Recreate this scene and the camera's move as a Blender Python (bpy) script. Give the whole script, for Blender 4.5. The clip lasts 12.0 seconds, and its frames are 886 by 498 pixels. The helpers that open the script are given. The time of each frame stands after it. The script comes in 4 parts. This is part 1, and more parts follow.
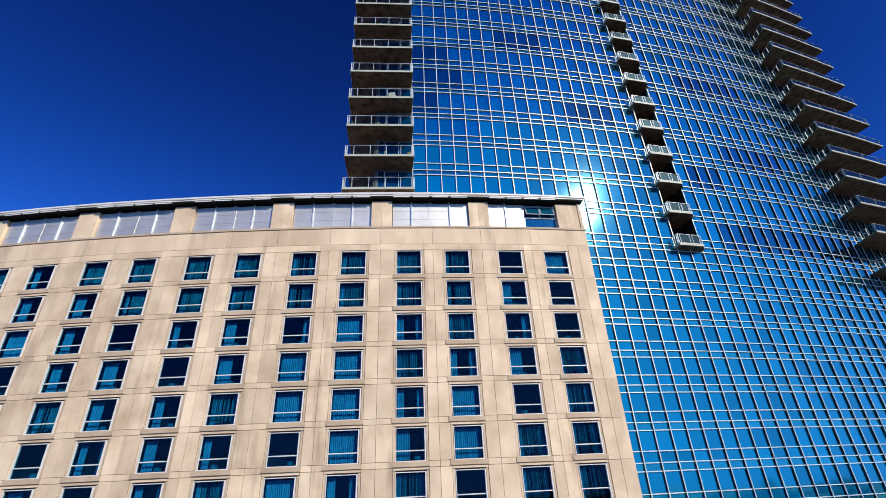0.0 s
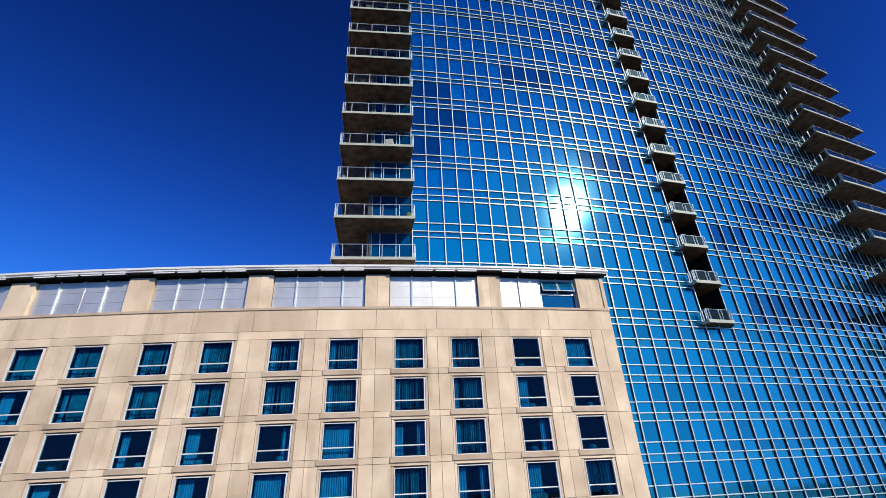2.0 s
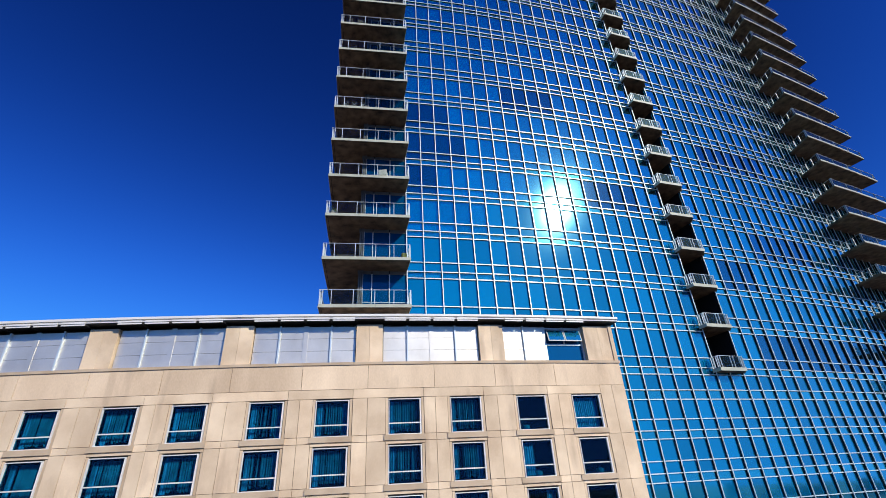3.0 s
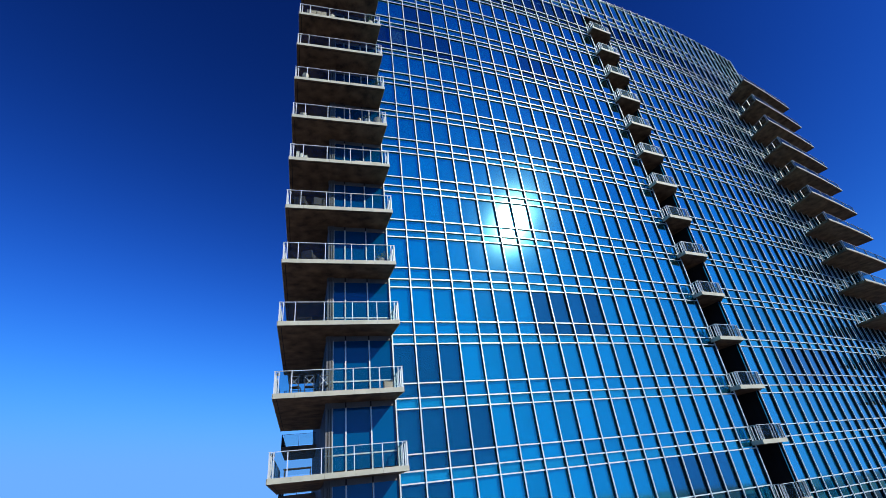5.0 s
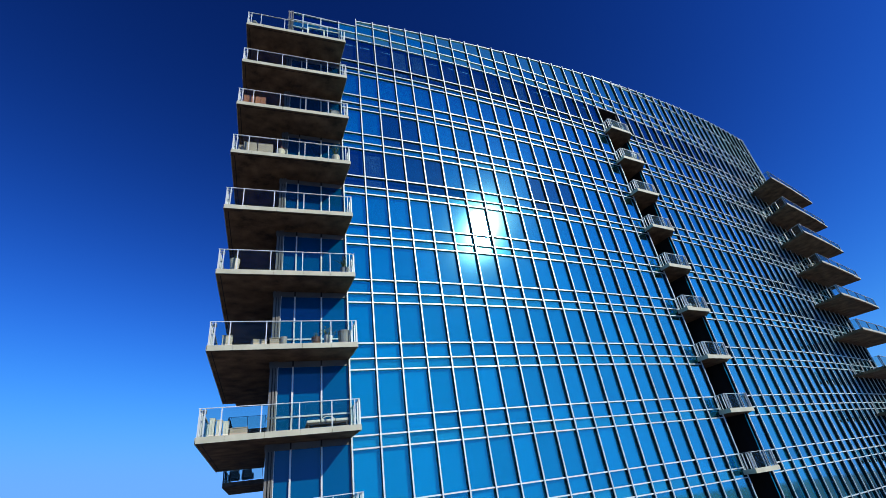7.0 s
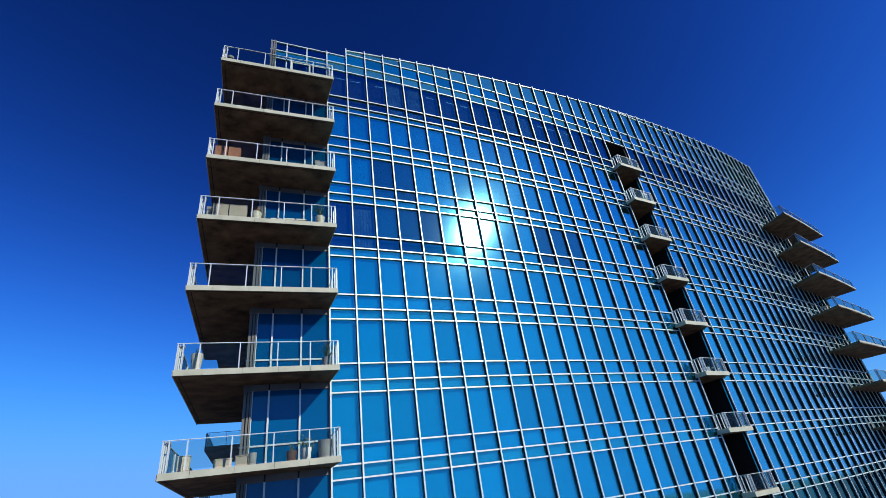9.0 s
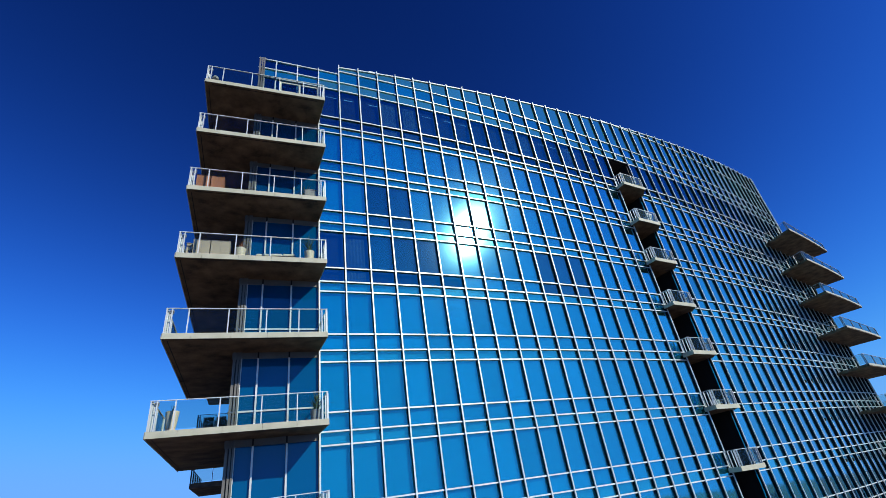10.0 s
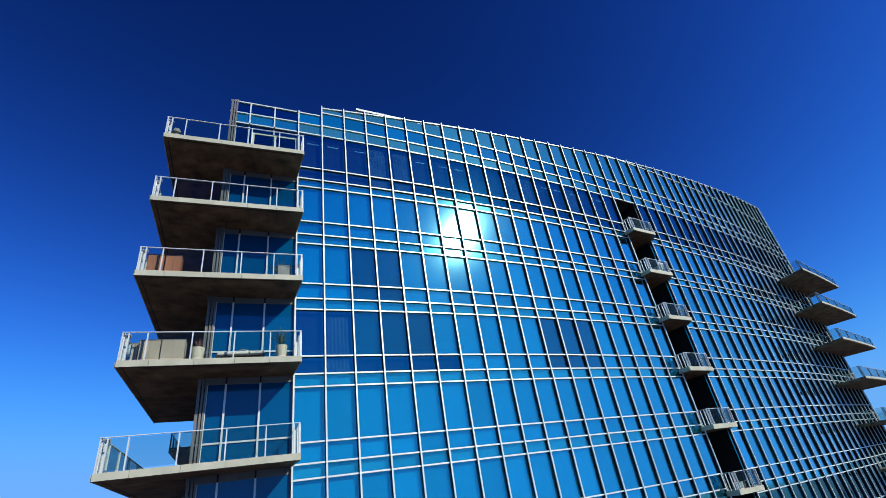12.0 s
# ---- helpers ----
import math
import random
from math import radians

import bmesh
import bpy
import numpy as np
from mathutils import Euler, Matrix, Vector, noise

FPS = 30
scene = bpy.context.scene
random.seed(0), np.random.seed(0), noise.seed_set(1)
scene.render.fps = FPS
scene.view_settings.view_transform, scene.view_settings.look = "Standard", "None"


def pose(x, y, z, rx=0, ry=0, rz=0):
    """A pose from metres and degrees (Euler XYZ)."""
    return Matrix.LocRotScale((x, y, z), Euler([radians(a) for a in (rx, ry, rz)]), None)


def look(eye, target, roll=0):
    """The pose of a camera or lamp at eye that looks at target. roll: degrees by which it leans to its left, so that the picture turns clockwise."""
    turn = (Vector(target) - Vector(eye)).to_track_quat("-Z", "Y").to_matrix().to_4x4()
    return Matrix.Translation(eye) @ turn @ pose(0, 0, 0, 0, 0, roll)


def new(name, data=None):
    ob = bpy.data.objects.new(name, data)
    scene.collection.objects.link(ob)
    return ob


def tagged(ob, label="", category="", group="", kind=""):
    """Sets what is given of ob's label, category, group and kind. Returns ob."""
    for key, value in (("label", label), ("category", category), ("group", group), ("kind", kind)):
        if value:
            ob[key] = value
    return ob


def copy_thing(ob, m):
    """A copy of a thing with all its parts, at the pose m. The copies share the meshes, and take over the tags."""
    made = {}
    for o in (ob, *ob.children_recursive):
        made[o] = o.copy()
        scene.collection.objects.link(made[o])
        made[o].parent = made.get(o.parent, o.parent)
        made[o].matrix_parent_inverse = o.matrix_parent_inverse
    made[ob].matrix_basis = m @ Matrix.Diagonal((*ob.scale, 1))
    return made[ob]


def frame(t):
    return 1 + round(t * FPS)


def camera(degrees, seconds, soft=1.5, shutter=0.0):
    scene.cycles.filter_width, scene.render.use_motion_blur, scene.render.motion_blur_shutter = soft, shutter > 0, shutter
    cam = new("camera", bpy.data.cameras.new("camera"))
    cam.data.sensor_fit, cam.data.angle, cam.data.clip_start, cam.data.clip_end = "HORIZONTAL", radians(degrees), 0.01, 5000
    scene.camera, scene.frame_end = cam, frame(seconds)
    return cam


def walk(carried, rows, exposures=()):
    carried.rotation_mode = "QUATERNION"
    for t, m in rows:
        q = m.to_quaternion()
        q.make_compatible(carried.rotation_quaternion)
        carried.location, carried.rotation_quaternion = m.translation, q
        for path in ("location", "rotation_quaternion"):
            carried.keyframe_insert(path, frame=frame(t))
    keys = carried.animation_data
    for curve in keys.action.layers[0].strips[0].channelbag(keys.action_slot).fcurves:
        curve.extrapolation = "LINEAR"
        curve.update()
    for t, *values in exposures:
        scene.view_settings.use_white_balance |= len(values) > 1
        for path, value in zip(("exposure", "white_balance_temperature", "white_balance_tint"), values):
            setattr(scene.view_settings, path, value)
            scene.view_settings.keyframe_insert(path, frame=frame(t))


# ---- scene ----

def aim(x, y, z, yaw, pitch, roll):
    a, p = radians(yaw), radians(pitch)
    eye = Vector((x, y, z))
    return look(eye, eye + Vector((-math.sin(a) * math.cos(p), math.cos(a) * math.cos(p), math.sin(p))), roll)


PATH = [
    (0, 9.028, -34.208, 37.595, 10.90, 27.94, -2.72),
    (0.5, 8.492, -33.781, 39.690, 10.19, 27.94, -2.78),
    (1, 7.964, -33.367, 41.819, 9.49, 27.90, -2.86),
    (1.5, 7.472, -32.962, 43.985, 8.88, 27.82, -2.85),
    (2, 6.968, -32.541, 46.203, 8.20, 27.72, -2.83),
    (2.5, 6.444, -32.106, 48.537, 7.23, 27.57, -2.91),
    (3, 5.956, -31.579, 50.758, 6.09, 27.61, -3.20),
    (3.2, 5.837, -31.348, 51.546, 5.76, 27.83, -3.29),
    (3.6, 5.473, -30.874, 53.625, 5.07, 27.86, -3.57),
    (4, 4.864, -30.084, 57.095, 3.93, 27.90, -4.03),
    (4.4, 3.858, -28.778, 62.830, 2.04, 27.98, -4.80),
    (4.8, 2.329, -26.791, 71.554, -0.84, 28.11, -5.97),
    (5, 2.071, -25.527, 76.762, -2.19, 28.70, -6.99),
    (5.2, 1.836, -24.519, 82.353, -3.76, 28.72, -7.28),
    (5.3, 1.887, -23.948, 84.980, -4.49, 29.00, -7.72),
    (5.4, 1.939, -23.368, 87.648, -5.23, 29.30, -8.18),
    (5.5, 1.972, -23.002, 89.334, -5.70, 29.48, -8.47),
    (5.6, 2.010, -22.903, 89.968, -5.86, 29.44, -8.52),
    (5.75, 2.048, -22.803, 90.606, -6.03, 29.40, -8.58),
    (6, 2.106, -22.651, 91.580, -6.28, 29.34, -8.66),
    (6.5, 2.231, -22.470, 92.894, -6.50, 29.27, -8.60),
    (7, 2.277, -22.258, 94.224, -6.76, 29.15, -8.59),
    (9, 2.661, -21.367, 99.505, -7.83, 28.93, -8.54),
    (9.5, 2.772, -21.113, 100.613, -8.10, 29.02, -8.67),
    (10, 2.905, -20.853, 101.838, -8.42, 29.12, -8.87),
    (10.5, 3.054, -20.602, 103.082, -8.70, 29.22, -9.03),
    (11, 3.198, -20.368, 104.278, -8.98, 29.28, -9.14),
    (11.5, 3.356, -20.161, 105.622, -9.24, 29.20, -9.17),
    (12, 3.533, -19.937, 107.047, -9.49, 29.08, -9.14),
]
cam = camera(87.9, 12.0, soft=0.9)
walk(cam, [(row[0], aim(*row[1:])) for row in PATH],
     exposures=[(0, -0.08, 6380, 10), (3.2, -0.08, 6380, 10), (4.8, 0.0, 6380, 9), (5.6, 0.0, 6500, 7), (7.0, 0.0, 6560, 6), (12, 0.0, 6720, 5)])

# ---- light ----
SUN_AZ, SUN_EL = radians(128.0), radians(30.6)
TO_SUN = Vector((math.sin(SUN_AZ) * math.cos(SUN_EL), math.cos(SUN_AZ) * math.cos(SUN_EL), math.sin(SUN_EL)))
sun = new("sun", bpy.data.lights.new("sun", "SUN"))
sun.data.energy, sun.data.angle, sun.data.color = 4.9, radians(0.53), (1.0, 0.925, 0.785)
sun.matrix_world = look(TO_SUN * 400, (0, 0, 0))

world = bpy.data.worlds.new("world")
scene.world = world
world.use_nodes = True
wn, wl = world.node_tree.nodes, world.node_tree.links
sky = wn.new("ShaderNodeTexSky")
sky.sky_type, sky.sun_disc = "NISHITA", False
sky.sun_elevation, sky.sun_rotation = SUN_EL, SUN_AZ
sky.altitude, sky.air_density, sky.dust_density, sky.ozone_density = 300, 1.0, 0.15, 4.0
# a very clear, deep sky: each colour falls off towards the zenith at its own rate
# the haze low over the horizon keeps the colour of the sky just above it
ways, low = wn.new("ShaderNodeTexCoord"), wn.new("ShaderNodeVectorMath")
low.operation = "MAXIMUM"
low.inputs[1].default_value = (-1.0, -1.0, 0.07)
wl.new(ways.outputs["Generated"], low.inputs[0])
wl.new(low.outputs["Vector"], sky.inputs["Vector"])
apart, joined_sky = wn.new("ShaderNodeSeparateColor"), wn.new("ShaderNodeCombineColor")
wl.new(sky.outputs["Color"], apart.inputs["Color"])
for channel, rate, weight, most in (("Red", 2.4, 0.28, 2.95), ("Green", 2.35, 0.48, 3.65), ("Blue", 2.25, 0.72, 4.9)):
    fall, scale, level_off = (wn.new("ShaderNodeMath") for _ in range(3))
    level_off.operation = "SMOOTH_MIN"
    level_off.inputs[1].default_value, level_off.inputs[2].default_value = most, most * 0.75
    wl.new(apart.outputs[channel], level_off.inputs[0])
    fall.operation, scale.operation = "POWER", "MULTIPLY"
    fall.inputs[1].default_value, scale.inputs[1].default_value = rate, weight
    wl.new(level_off.outputs[0], fall.inputs[0])
    wl.new(fall.outputs[0], scale.inputs[0])
    wl.new(scale.outputs[0], joined_sky.inputs[channel])
wl.new(joined_sky.outputs["Color"], wn["Background"].inputs["Color"])
wn["Background"].inputs["Strength"].default_value = 0.043


# ---- materials ----
def shader(name):
    m = bpy.data.materials.new(name)
    m.use_nodes = True
    return m, m.node_tree.nodes, m.node_tree.links, m.node_tree.nodes["Principled BSDF"]


def ramp(nodes, stops):
    r = nodes.new("ShaderNodeValToRGB")
    r.color_ramp.elements[0].position, r.color_ramp.elements[0].color = stops[0][0], (*stops[0][1], 1)
    r.color_ramp.elements[1].position, r.color_ramp.elements[1].color = stops[-1][0], (*stops[-1][1], 1)
    for at, col in stops[1:-1]:
        r.color_ramp.elements.new(at).color = (*col, 1)
    return r


def surface(name, dark, light, scale=1.0, rough=0.6, metal=0.0, bump=0.1, fine=30.0, stretch=(1, 1, 1), vary=0.0, stain=0.0):
    """A solid surface with broad stains, fine grain and slight relief; vary: change of tone from piece to piece."""
    m, nodes, links, bsdf = shader(name)
    tc = nodes.new("ShaderNodeTexCoord")
    mp = nodes.new("ShaderNodeMapping")
    mp.inputs["Scale"].default_value = stretch
    geo = nodes.new("ShaderNodeNewGeometry")
    links.new(geo.outputs["Position"], mp.inputs["Vector"])
    big, small = nodes.new("ShaderNodeTexNoise"), nodes.new("ShaderNodeTexNoise")
    big.inputs["Scale"].default_value, big.inputs["Detail"].default_value = scale, 5
    small.inputs["Scale"].default_value, small.inputs["Detail"].default_value = fine, 3
    for n in (big, small):
        links.new(mp.outputs["Vector"], n.inputs["Vector"])
    mix = nodes.new("ShaderNodeMath")
    mix.operation = "MULTIPLY_ADD"
    links.new(small.outputs["Fac"], mix.inputs[0])
    mix.inputs[1].default_value = 0.3
    links.new(big.outputs["Fac"], mix.inputs[2])
    r = ramp(nodes, [(0.42, dark), (0.85, light)])
    links.new(mix.outputs[0], r.inputs["Fac"])
    out = r.outputs["Color"]
    if stain:
        # long, soft rain stains with clean stone between them
        run, fade = nodes.new("ShaderNodeMapping"), nodes.new("ShaderNodeTexNoise")
        run.inputs["Scale"].default_value = (0.75, 0.75, 0.16)
        fade.inputs["Scale"].default_value, fade.inputs["Detail"].default_value = 1.0, 3
        links.new(geo.outputs["Position"], run.inputs["Vector"])
        links.new(run.outputs["Vector"], fade.inputs["Vector"])
        gate = nodes.new("ShaderNodeMapRange")
        gate.inputs["From Min"].default_value, gate.inputs["From Max"].default_value = 0.57, 0.77
        gate.inputs["To Min"].default_value, gate.inputs["To Max"].default_value = 0.0, stain
        links.new(fade.outputs["Fac"], gate.inputs["Value"])
        soil = nodes.new("ShaderNodeMix")
        soil.data_type, soil.blend_type = "RGBA", "MIX"
        soil.inputs[7].default_value = (0.27, 0.17, 0.11, 1)
        links.new(gate.outputs["Result"], soil.inputs[0])
        links.new(out, soil.inputs[6])
        out = soil.outputs[2]
    if vary:
        info = nodes.new("ShaderNodeObjectInfo")
        span = nodes.new("ShaderNodeMapRange")
        span.inputs["To Min"].default_value, span.inputs["To Max"].default_value = 1 - vary, 1.0
        links.new(info.outputs["Random"], span.inputs["Value"])
        tone = nodes.new("ShaderNodeHueSaturation")
        links.new(span.outputs["Result"], tone.inputs["Value"])
        links.new(out, tone.inputs["Color"])
        out = tone.outputs["Color"]
    links.new(out, bsdf.inputs["Base Color"])
    bsdf.inputs["Roughness"].default_value, bsdf.inputs["Metallic"].default_value = rough, metal
    b = nodes.new("ShaderNodeBump")
    b.inputs["Strength"].default_value, b.inputs["Distance"].default_value = bump, 0.02
    links.new(small.outputs["Fac"], b.inputs["Height"])
    links.new(b.outputs["Normal"], bsdf.inputs["Normal"])
    return m


def body_tone(nodes, links, rnd, body, deep):
    tone = ramp(nodes, [(0.0, tuple(c * 0.86 for c in body)), (1.0, tuple(c * 1.10 for c in body))])
    links.new(rnd, tone.inputs["Fac"])
    links.new(tone.outputs["Color"], deep.inputs["Color"])


def unit_back(name, body):
    """The blue inner layer of a glazing unit, a hand's width behind its outer face."""
    m, nodes, links, bsdf = shader(name)
    nodes.remove(bsdf)
    deep = nodes.new("ShaderNodeBsdfDiffuse")
    body_tone(nodes, links, nodes.new("ShaderNodeObjectInfo").outputs["Random"], body, deep)
    links.new(deep.outputs["BSDF"], nodes["Material Output"].inputs["Surface"])
    return m


def coated_glass(name, tints, rough=0.05, body=(0.001, 0.165, 0.37), joined=False, glare=0.066):
    """Solar-control glazing: a tinted mirror over a blue glass body; the tone differs from pane to pane, with faint roller-wave and dust."""
    m, nodes, links, bsdf = shader(name)
    if joined:
        rnd = nodes.new("ShaderNodeNewGeometry").outputs["Random Per Island"]
    else:
        rnd = nodes.new("ShaderNodeObjectInfo").outputs["Random"]
    r = ramp(nodes, tints)
    links.new(rnd, r.inputs["Fac"])
    geo = nodes.new("ShaderNodeNewGeometry")
    wave = nodes.new("ShaderNodeTexNoise")
    wave.inputs["Scale"].default_value, wave.inputs["Detail"].default_value = 0.55, 1
    links.new(geo.outputs["Position"], wave.inputs["Vector"])
    b = nodes.new("ShaderNodeBump")
    b.inputs["Strength"].default_value, b.inputs["Distance"].default_value = 0.06, 0.02
    links.new(wave.outputs["Fac"], b.inputs["Height"])
    links.new(b.outputs["Normal"], bsdf.inputs["Normal"])
    dust = nodes.new("ShaderNodeTexNoise")
    dust.inputs["Scale"].default_value, dust.inputs["Detail"].default_value = 6.0, 6
    links.new(geo.outputs["Position"], dust.inputs["Vector"])
    span = nodes.new("ShaderNodeMapRange")
    span.inputs["To Min"].default_value, span.inputs["To Max"].default_value = rough * 0.95, rough * 1.10
    links.new(dust.outputs["Fac"], span.inputs["Value"])
    links.new(span.outputs["Result"], bsdf.inputs["Roughness"])
    links.new(r.outputs["Color"], bsdf.inputs["Base Color"])
    bsdf.inputs["Metallic"].default_value = 1.0
    # the clear outer face of the glass
    bsdf.inputs["Coat Weight"].default_value, bsdf.inputs["Coat Roughness"].default_value = 1.0, glare
    bsdf.inputs["Coat IOR"].default_value = 1.75
    # behind the coating: a blue glass body that takes sun and shade, or a clear view to the back of the unit
    both = nodes.new("ShaderNodeMixShader")
    deep = nodes.new("ShaderNodeBsdfDiffuse" if body else "ShaderNodeBsdfTransparent")
    if body:
        body_tone(nodes, links, rnd, body, deep)
    # the mirror takes over as the view grazes the glass
    facing, amount = nodes.new("ShaderNodeLayerWeight"), nodes.new("ShaderNodeMath")
    facing.inputs["Blend"].default_value = 0.5
    amount.operation, amount.use_clamp = "MULTIPLY_ADD", True
    amount.inputs[1].default_value, amount.inputs[2].default_value = 1.15, 0.22
    links.new(facing.outputs["Facing"], amount.inputs[0])
    links.new(amount.outputs[0], both.inputs["Fac"])
    links.new(deep.outputs["BSDF"], both.inputs[1])
    links.new(bsdf.outputs["BSDF"], both.inputs[2])
    links.new(both.outputs["Shader"], nodes["Material Output"].inputs["Surface"])
    return m


def clear_glass(name, tint, gloss=0.05, rough=0.02, image=(0.9, 0.95, 1.0)):
    """Thin see-through glass: tinted, with a mirror image that grows at grazing angles."""
    m, nodes, links, bsdf = shader(name)
    nodes.remove(bsdf)
    see, mirror, mix = nodes.new("ShaderNodeBsdfTransparent"), nodes.new("ShaderNodeBsdfGlossy"), nodes.new("ShaderNodeMixShader")
    see.inputs["Color"].default_value = (*tint, 1)
    mirror.inputs["Roughness"].default_value = rough
    mirror.inputs["Color"].default_value = (*image, 1)
    facing = nodes.new("ShaderNodeLayerWeight")
    facing.inputs["Blend"].default_value = 0.5
    steep = nodes.new("ShaderNodeMath")
    steep.operation = "POWER"
    steep.inputs[1].default_value = 4.0
    links.new(facing.outputs["Facing"], steep.inputs[0])
    amount = nodes.new("ShaderNodeMath")
    amount.operation = "MULTIPLY_ADD"
    amount.inputs[1].default_value, amount.inputs[2].default_value = 0.6, gloss
    links.new(steep.outputs[0], amount.inputs[0])
    links.new(amount.outputs[0], mix.inputs["Fac"])
    links.new(see.outputs["BSDF"], mix.inputs[1])
    links.new(mirror.outputs["BSDF"], mix.inputs[2])
    links.new(mix.outputs["Shader"], nodes["Material Output"].inputs["Surface"])
    return m


BLUES = [(0.0, (0.024, 0.51, 0.61)), (0.5, (0.027, 0.56, 0.665)), (1.0, (0.03, 0.61, 0.72))]
FARBLUES = [(0.0, (0.018, 0.34, 0.41)), (0.25, (0.023, 0.44, 0.52)), (0.8, (0.027, 0.50, 0.58)), (1.0, (0.03, 0.56, 0.65))]
DIMS = [(0.0, (0.012, 0.23, 0.33)), (1.0, (0.016, 0.32, 0.44))]
PALES = [(0.0, (0.04, 0.60, 0.63)), (0.5, (0.05, 0.65, 0.67)), (1.0, (0.06, 0.70, 0.71))]
M_PANE = coated_glass("blue_coated_glass", BLUES, body=None), unit_back("blue_inner_layer", (0.0005, 0.190, 0.455))
M_PANE_J = coated_glass("blue_coated_glass_far", FARBLUES, joined=True)
M_DIM = coated_glass("dark_room_glass", DIMS, body=(0.0005, 0.06, 0.16))
M_DIM_UNIT = coated_glass("dark_room_unit_glass", DIMS, body=None), unit_back("dark_inner_layer", (0.0005, 0.06, 0.16))
# pane glass in a darker copy, with the terraces' shade in its colour
M_SHADEDGLASS = coated_glass("shaded_terrace_glass", [(0.0, (0.004, 0.06, 0.11)), (1.0, (0.005, 0.08, 0.14))], body=(0.0005, 0.085, 0.24))
M_SPAN = coated_glass("spandrel_glass", PALES, rough=0.06, body=(0.008, 0.16, 0.31))
M_SPAN_UNIT = coated_glass("spandrel_unit_glass", PALES, rough=0.06, body=None), unit_back("spandrel_inner_layer", (0.004, 0.185, 0.41))
M_SPAN_J = coated_glass("spandrel_glass_far", PALES, rough=0.06, body=(0.008, 0.16, 0.31), joined=True)
M_PARAPET = coated_glass("parapet_glass", [(0.0, (0.12, 0.68, 0.54)), (0.5, (0.14, 0.73, 0.58)), (1.0, (0.16, 0.78, 0.62))], rough=0.06, body=(0.045, 0.21, 0.26), joined=True)
M_NAVY = clear_glass("navy_vision_glass", (0.30, 0.52, 0.66), 0.36, 0.05, (0.02, 0.35, 0.56))
M_ALU = surface("white_painted_aluminium", (0.51, 0.57, 0.585), (0.66, 0.725, 0.74), 0.5, 0.40, 0.25, 0.02)
# darker copy of the grey aluminium, terrace shade put into its colour
M_ALUGREY_SHADED = surface("shaded_grey_aluminium", (0.10, 0.10, 0.10), (0.17, 0.17, 0.165), 0.8, 0.5, 0.1, 0.02)
M_ALUGREY = surface("grey_anodised_aluminium", (0.26, 0.27, 0.27), (0.40, 0.41, 0.41), 0.8, 0.5, 0.1, 0.02)
M_FASCIA = surface("pale_grey_green_painted_metal", (0.34, 0.35, 0.27), (0.47, 0.48, 0.385), 1.2, 0.5, 0.0, 0.03)
# concrete made darker and browner, underside shade put into the colour
M_SOFFIT = surface("shaded_concrete_soffit", (0.040, 0.023, 0.012), (0.21, 0.132, 0.074), 1.3, 0.85, 0.0, 0.3, 14.0)
M_RAILGLASS = clear_glass("rail_glass", (0.82, 0.88, 0.86), 0.025, 0.02, (0.5, 0.55, 0.55))
M_SLOTGLASS = clear_glass("pale_rail_glass", (0.62, 0.75, 0.80), 0.08, 0.30, (0.12, 0.20, 0.24))
# near-black: the deep shade of recesses is put into the colour
M_RECESS_SHADE = surface("recess_shade_black", (0.003, 0.003, 0.0035), (0.008, 0.008, 0.009), 1.0, 0.8)
M_CORE = surface("tower_core_wall", (0.025, 0.026, 0.03), (0.06, 0.062, 0.07), 0.4, 0.8)
M_STONE = surface("beige_limestone_panel", (0.61, 0.445, 0.285), (0.91, 0.72, 0.495), 0.45, 0.8, 0.0, 0.15, 22.0, vary=0.19, stain=0.55)
M_FRIEZE = surface("rain_streaked_limestone", (0.58, 0.425, 0.275), (0.88, 0.69, 0.475), 0.32, 0.8, 0.0, 0.10, 22.0, stretch=(1, 1, 0.30), vary=0.10, stain=0.55)
M_LEDGE = surface("tan_limestone_ledge", (0.40, 0.295, 0.19), (0.58, 0.45, 0.31), 0.6, 0.8, 0.0, 0.12, 22.0)
M_JOINT = surface("dark_joint_backing", (0.17, 0.12, 0.08), (0.26, 0.19, 0.13), 1.0, 0.9)
M_WFRAME = surface("off_white_window_frame", (0.62, 0.60, 0.56), (0.76, 0.74, 0.70), 1.0, 0.4)
M_WGLASS = clear_glass("teal_window_glass", (0.08, 0.43, 0.66), 0.04, 0.02, (0.25, 0.45, 0.6))
M_CURTAIN = surface("woven_curtain", (0.52, 0.55, 0.55), (0.80, 0.82, 0.82), 2.0, 0.9, fine=60)
M_DRAPE = surface("grey_green_drape", (0.13, 0.17, 0.17), (0.28, 0.34, 0.34), 2.0, 0.9, fine=60)
M_SHEER = surface("pale_sheer_curtain", (0.12, 0.20, 0.18), (0.42, 0.54, 0.48), 2.0, 0.9, fine=60)
# indoor shade is put into this near-black wall colour
M_ROOM_SHADE = surface("room_shade_colour", (0.010, 0.009, 0.008), (0.03, 0.027, 0.024), 0.8, 0.9)
M_BLIND = surface("white_metal_panel", (0.60, 0.575, 0.52), (0.74, 0.715, 0.65), 0.7, 0.45, 0.62, fine=12)
M_CORNICE = surface("white_metal_cornice", (0.66, 0.645, 0.61), (0.80, 0.785, 0.74), 0.6, 0.45)
# real bronze parts, and near-black that puts shade onto the facade bars
M_BRONZE_SHADE = surface("dark_bronze_and_bar_shade", (0.012, 0.012, 0.012), (0.03, 0.029, 0.028), 1.0, 0.7, 0.0)
M_BRONZE_SHADE.node_tree.nodes["Principled BSDF"].inputs["Specular IOR Level"].default_value = 0.15
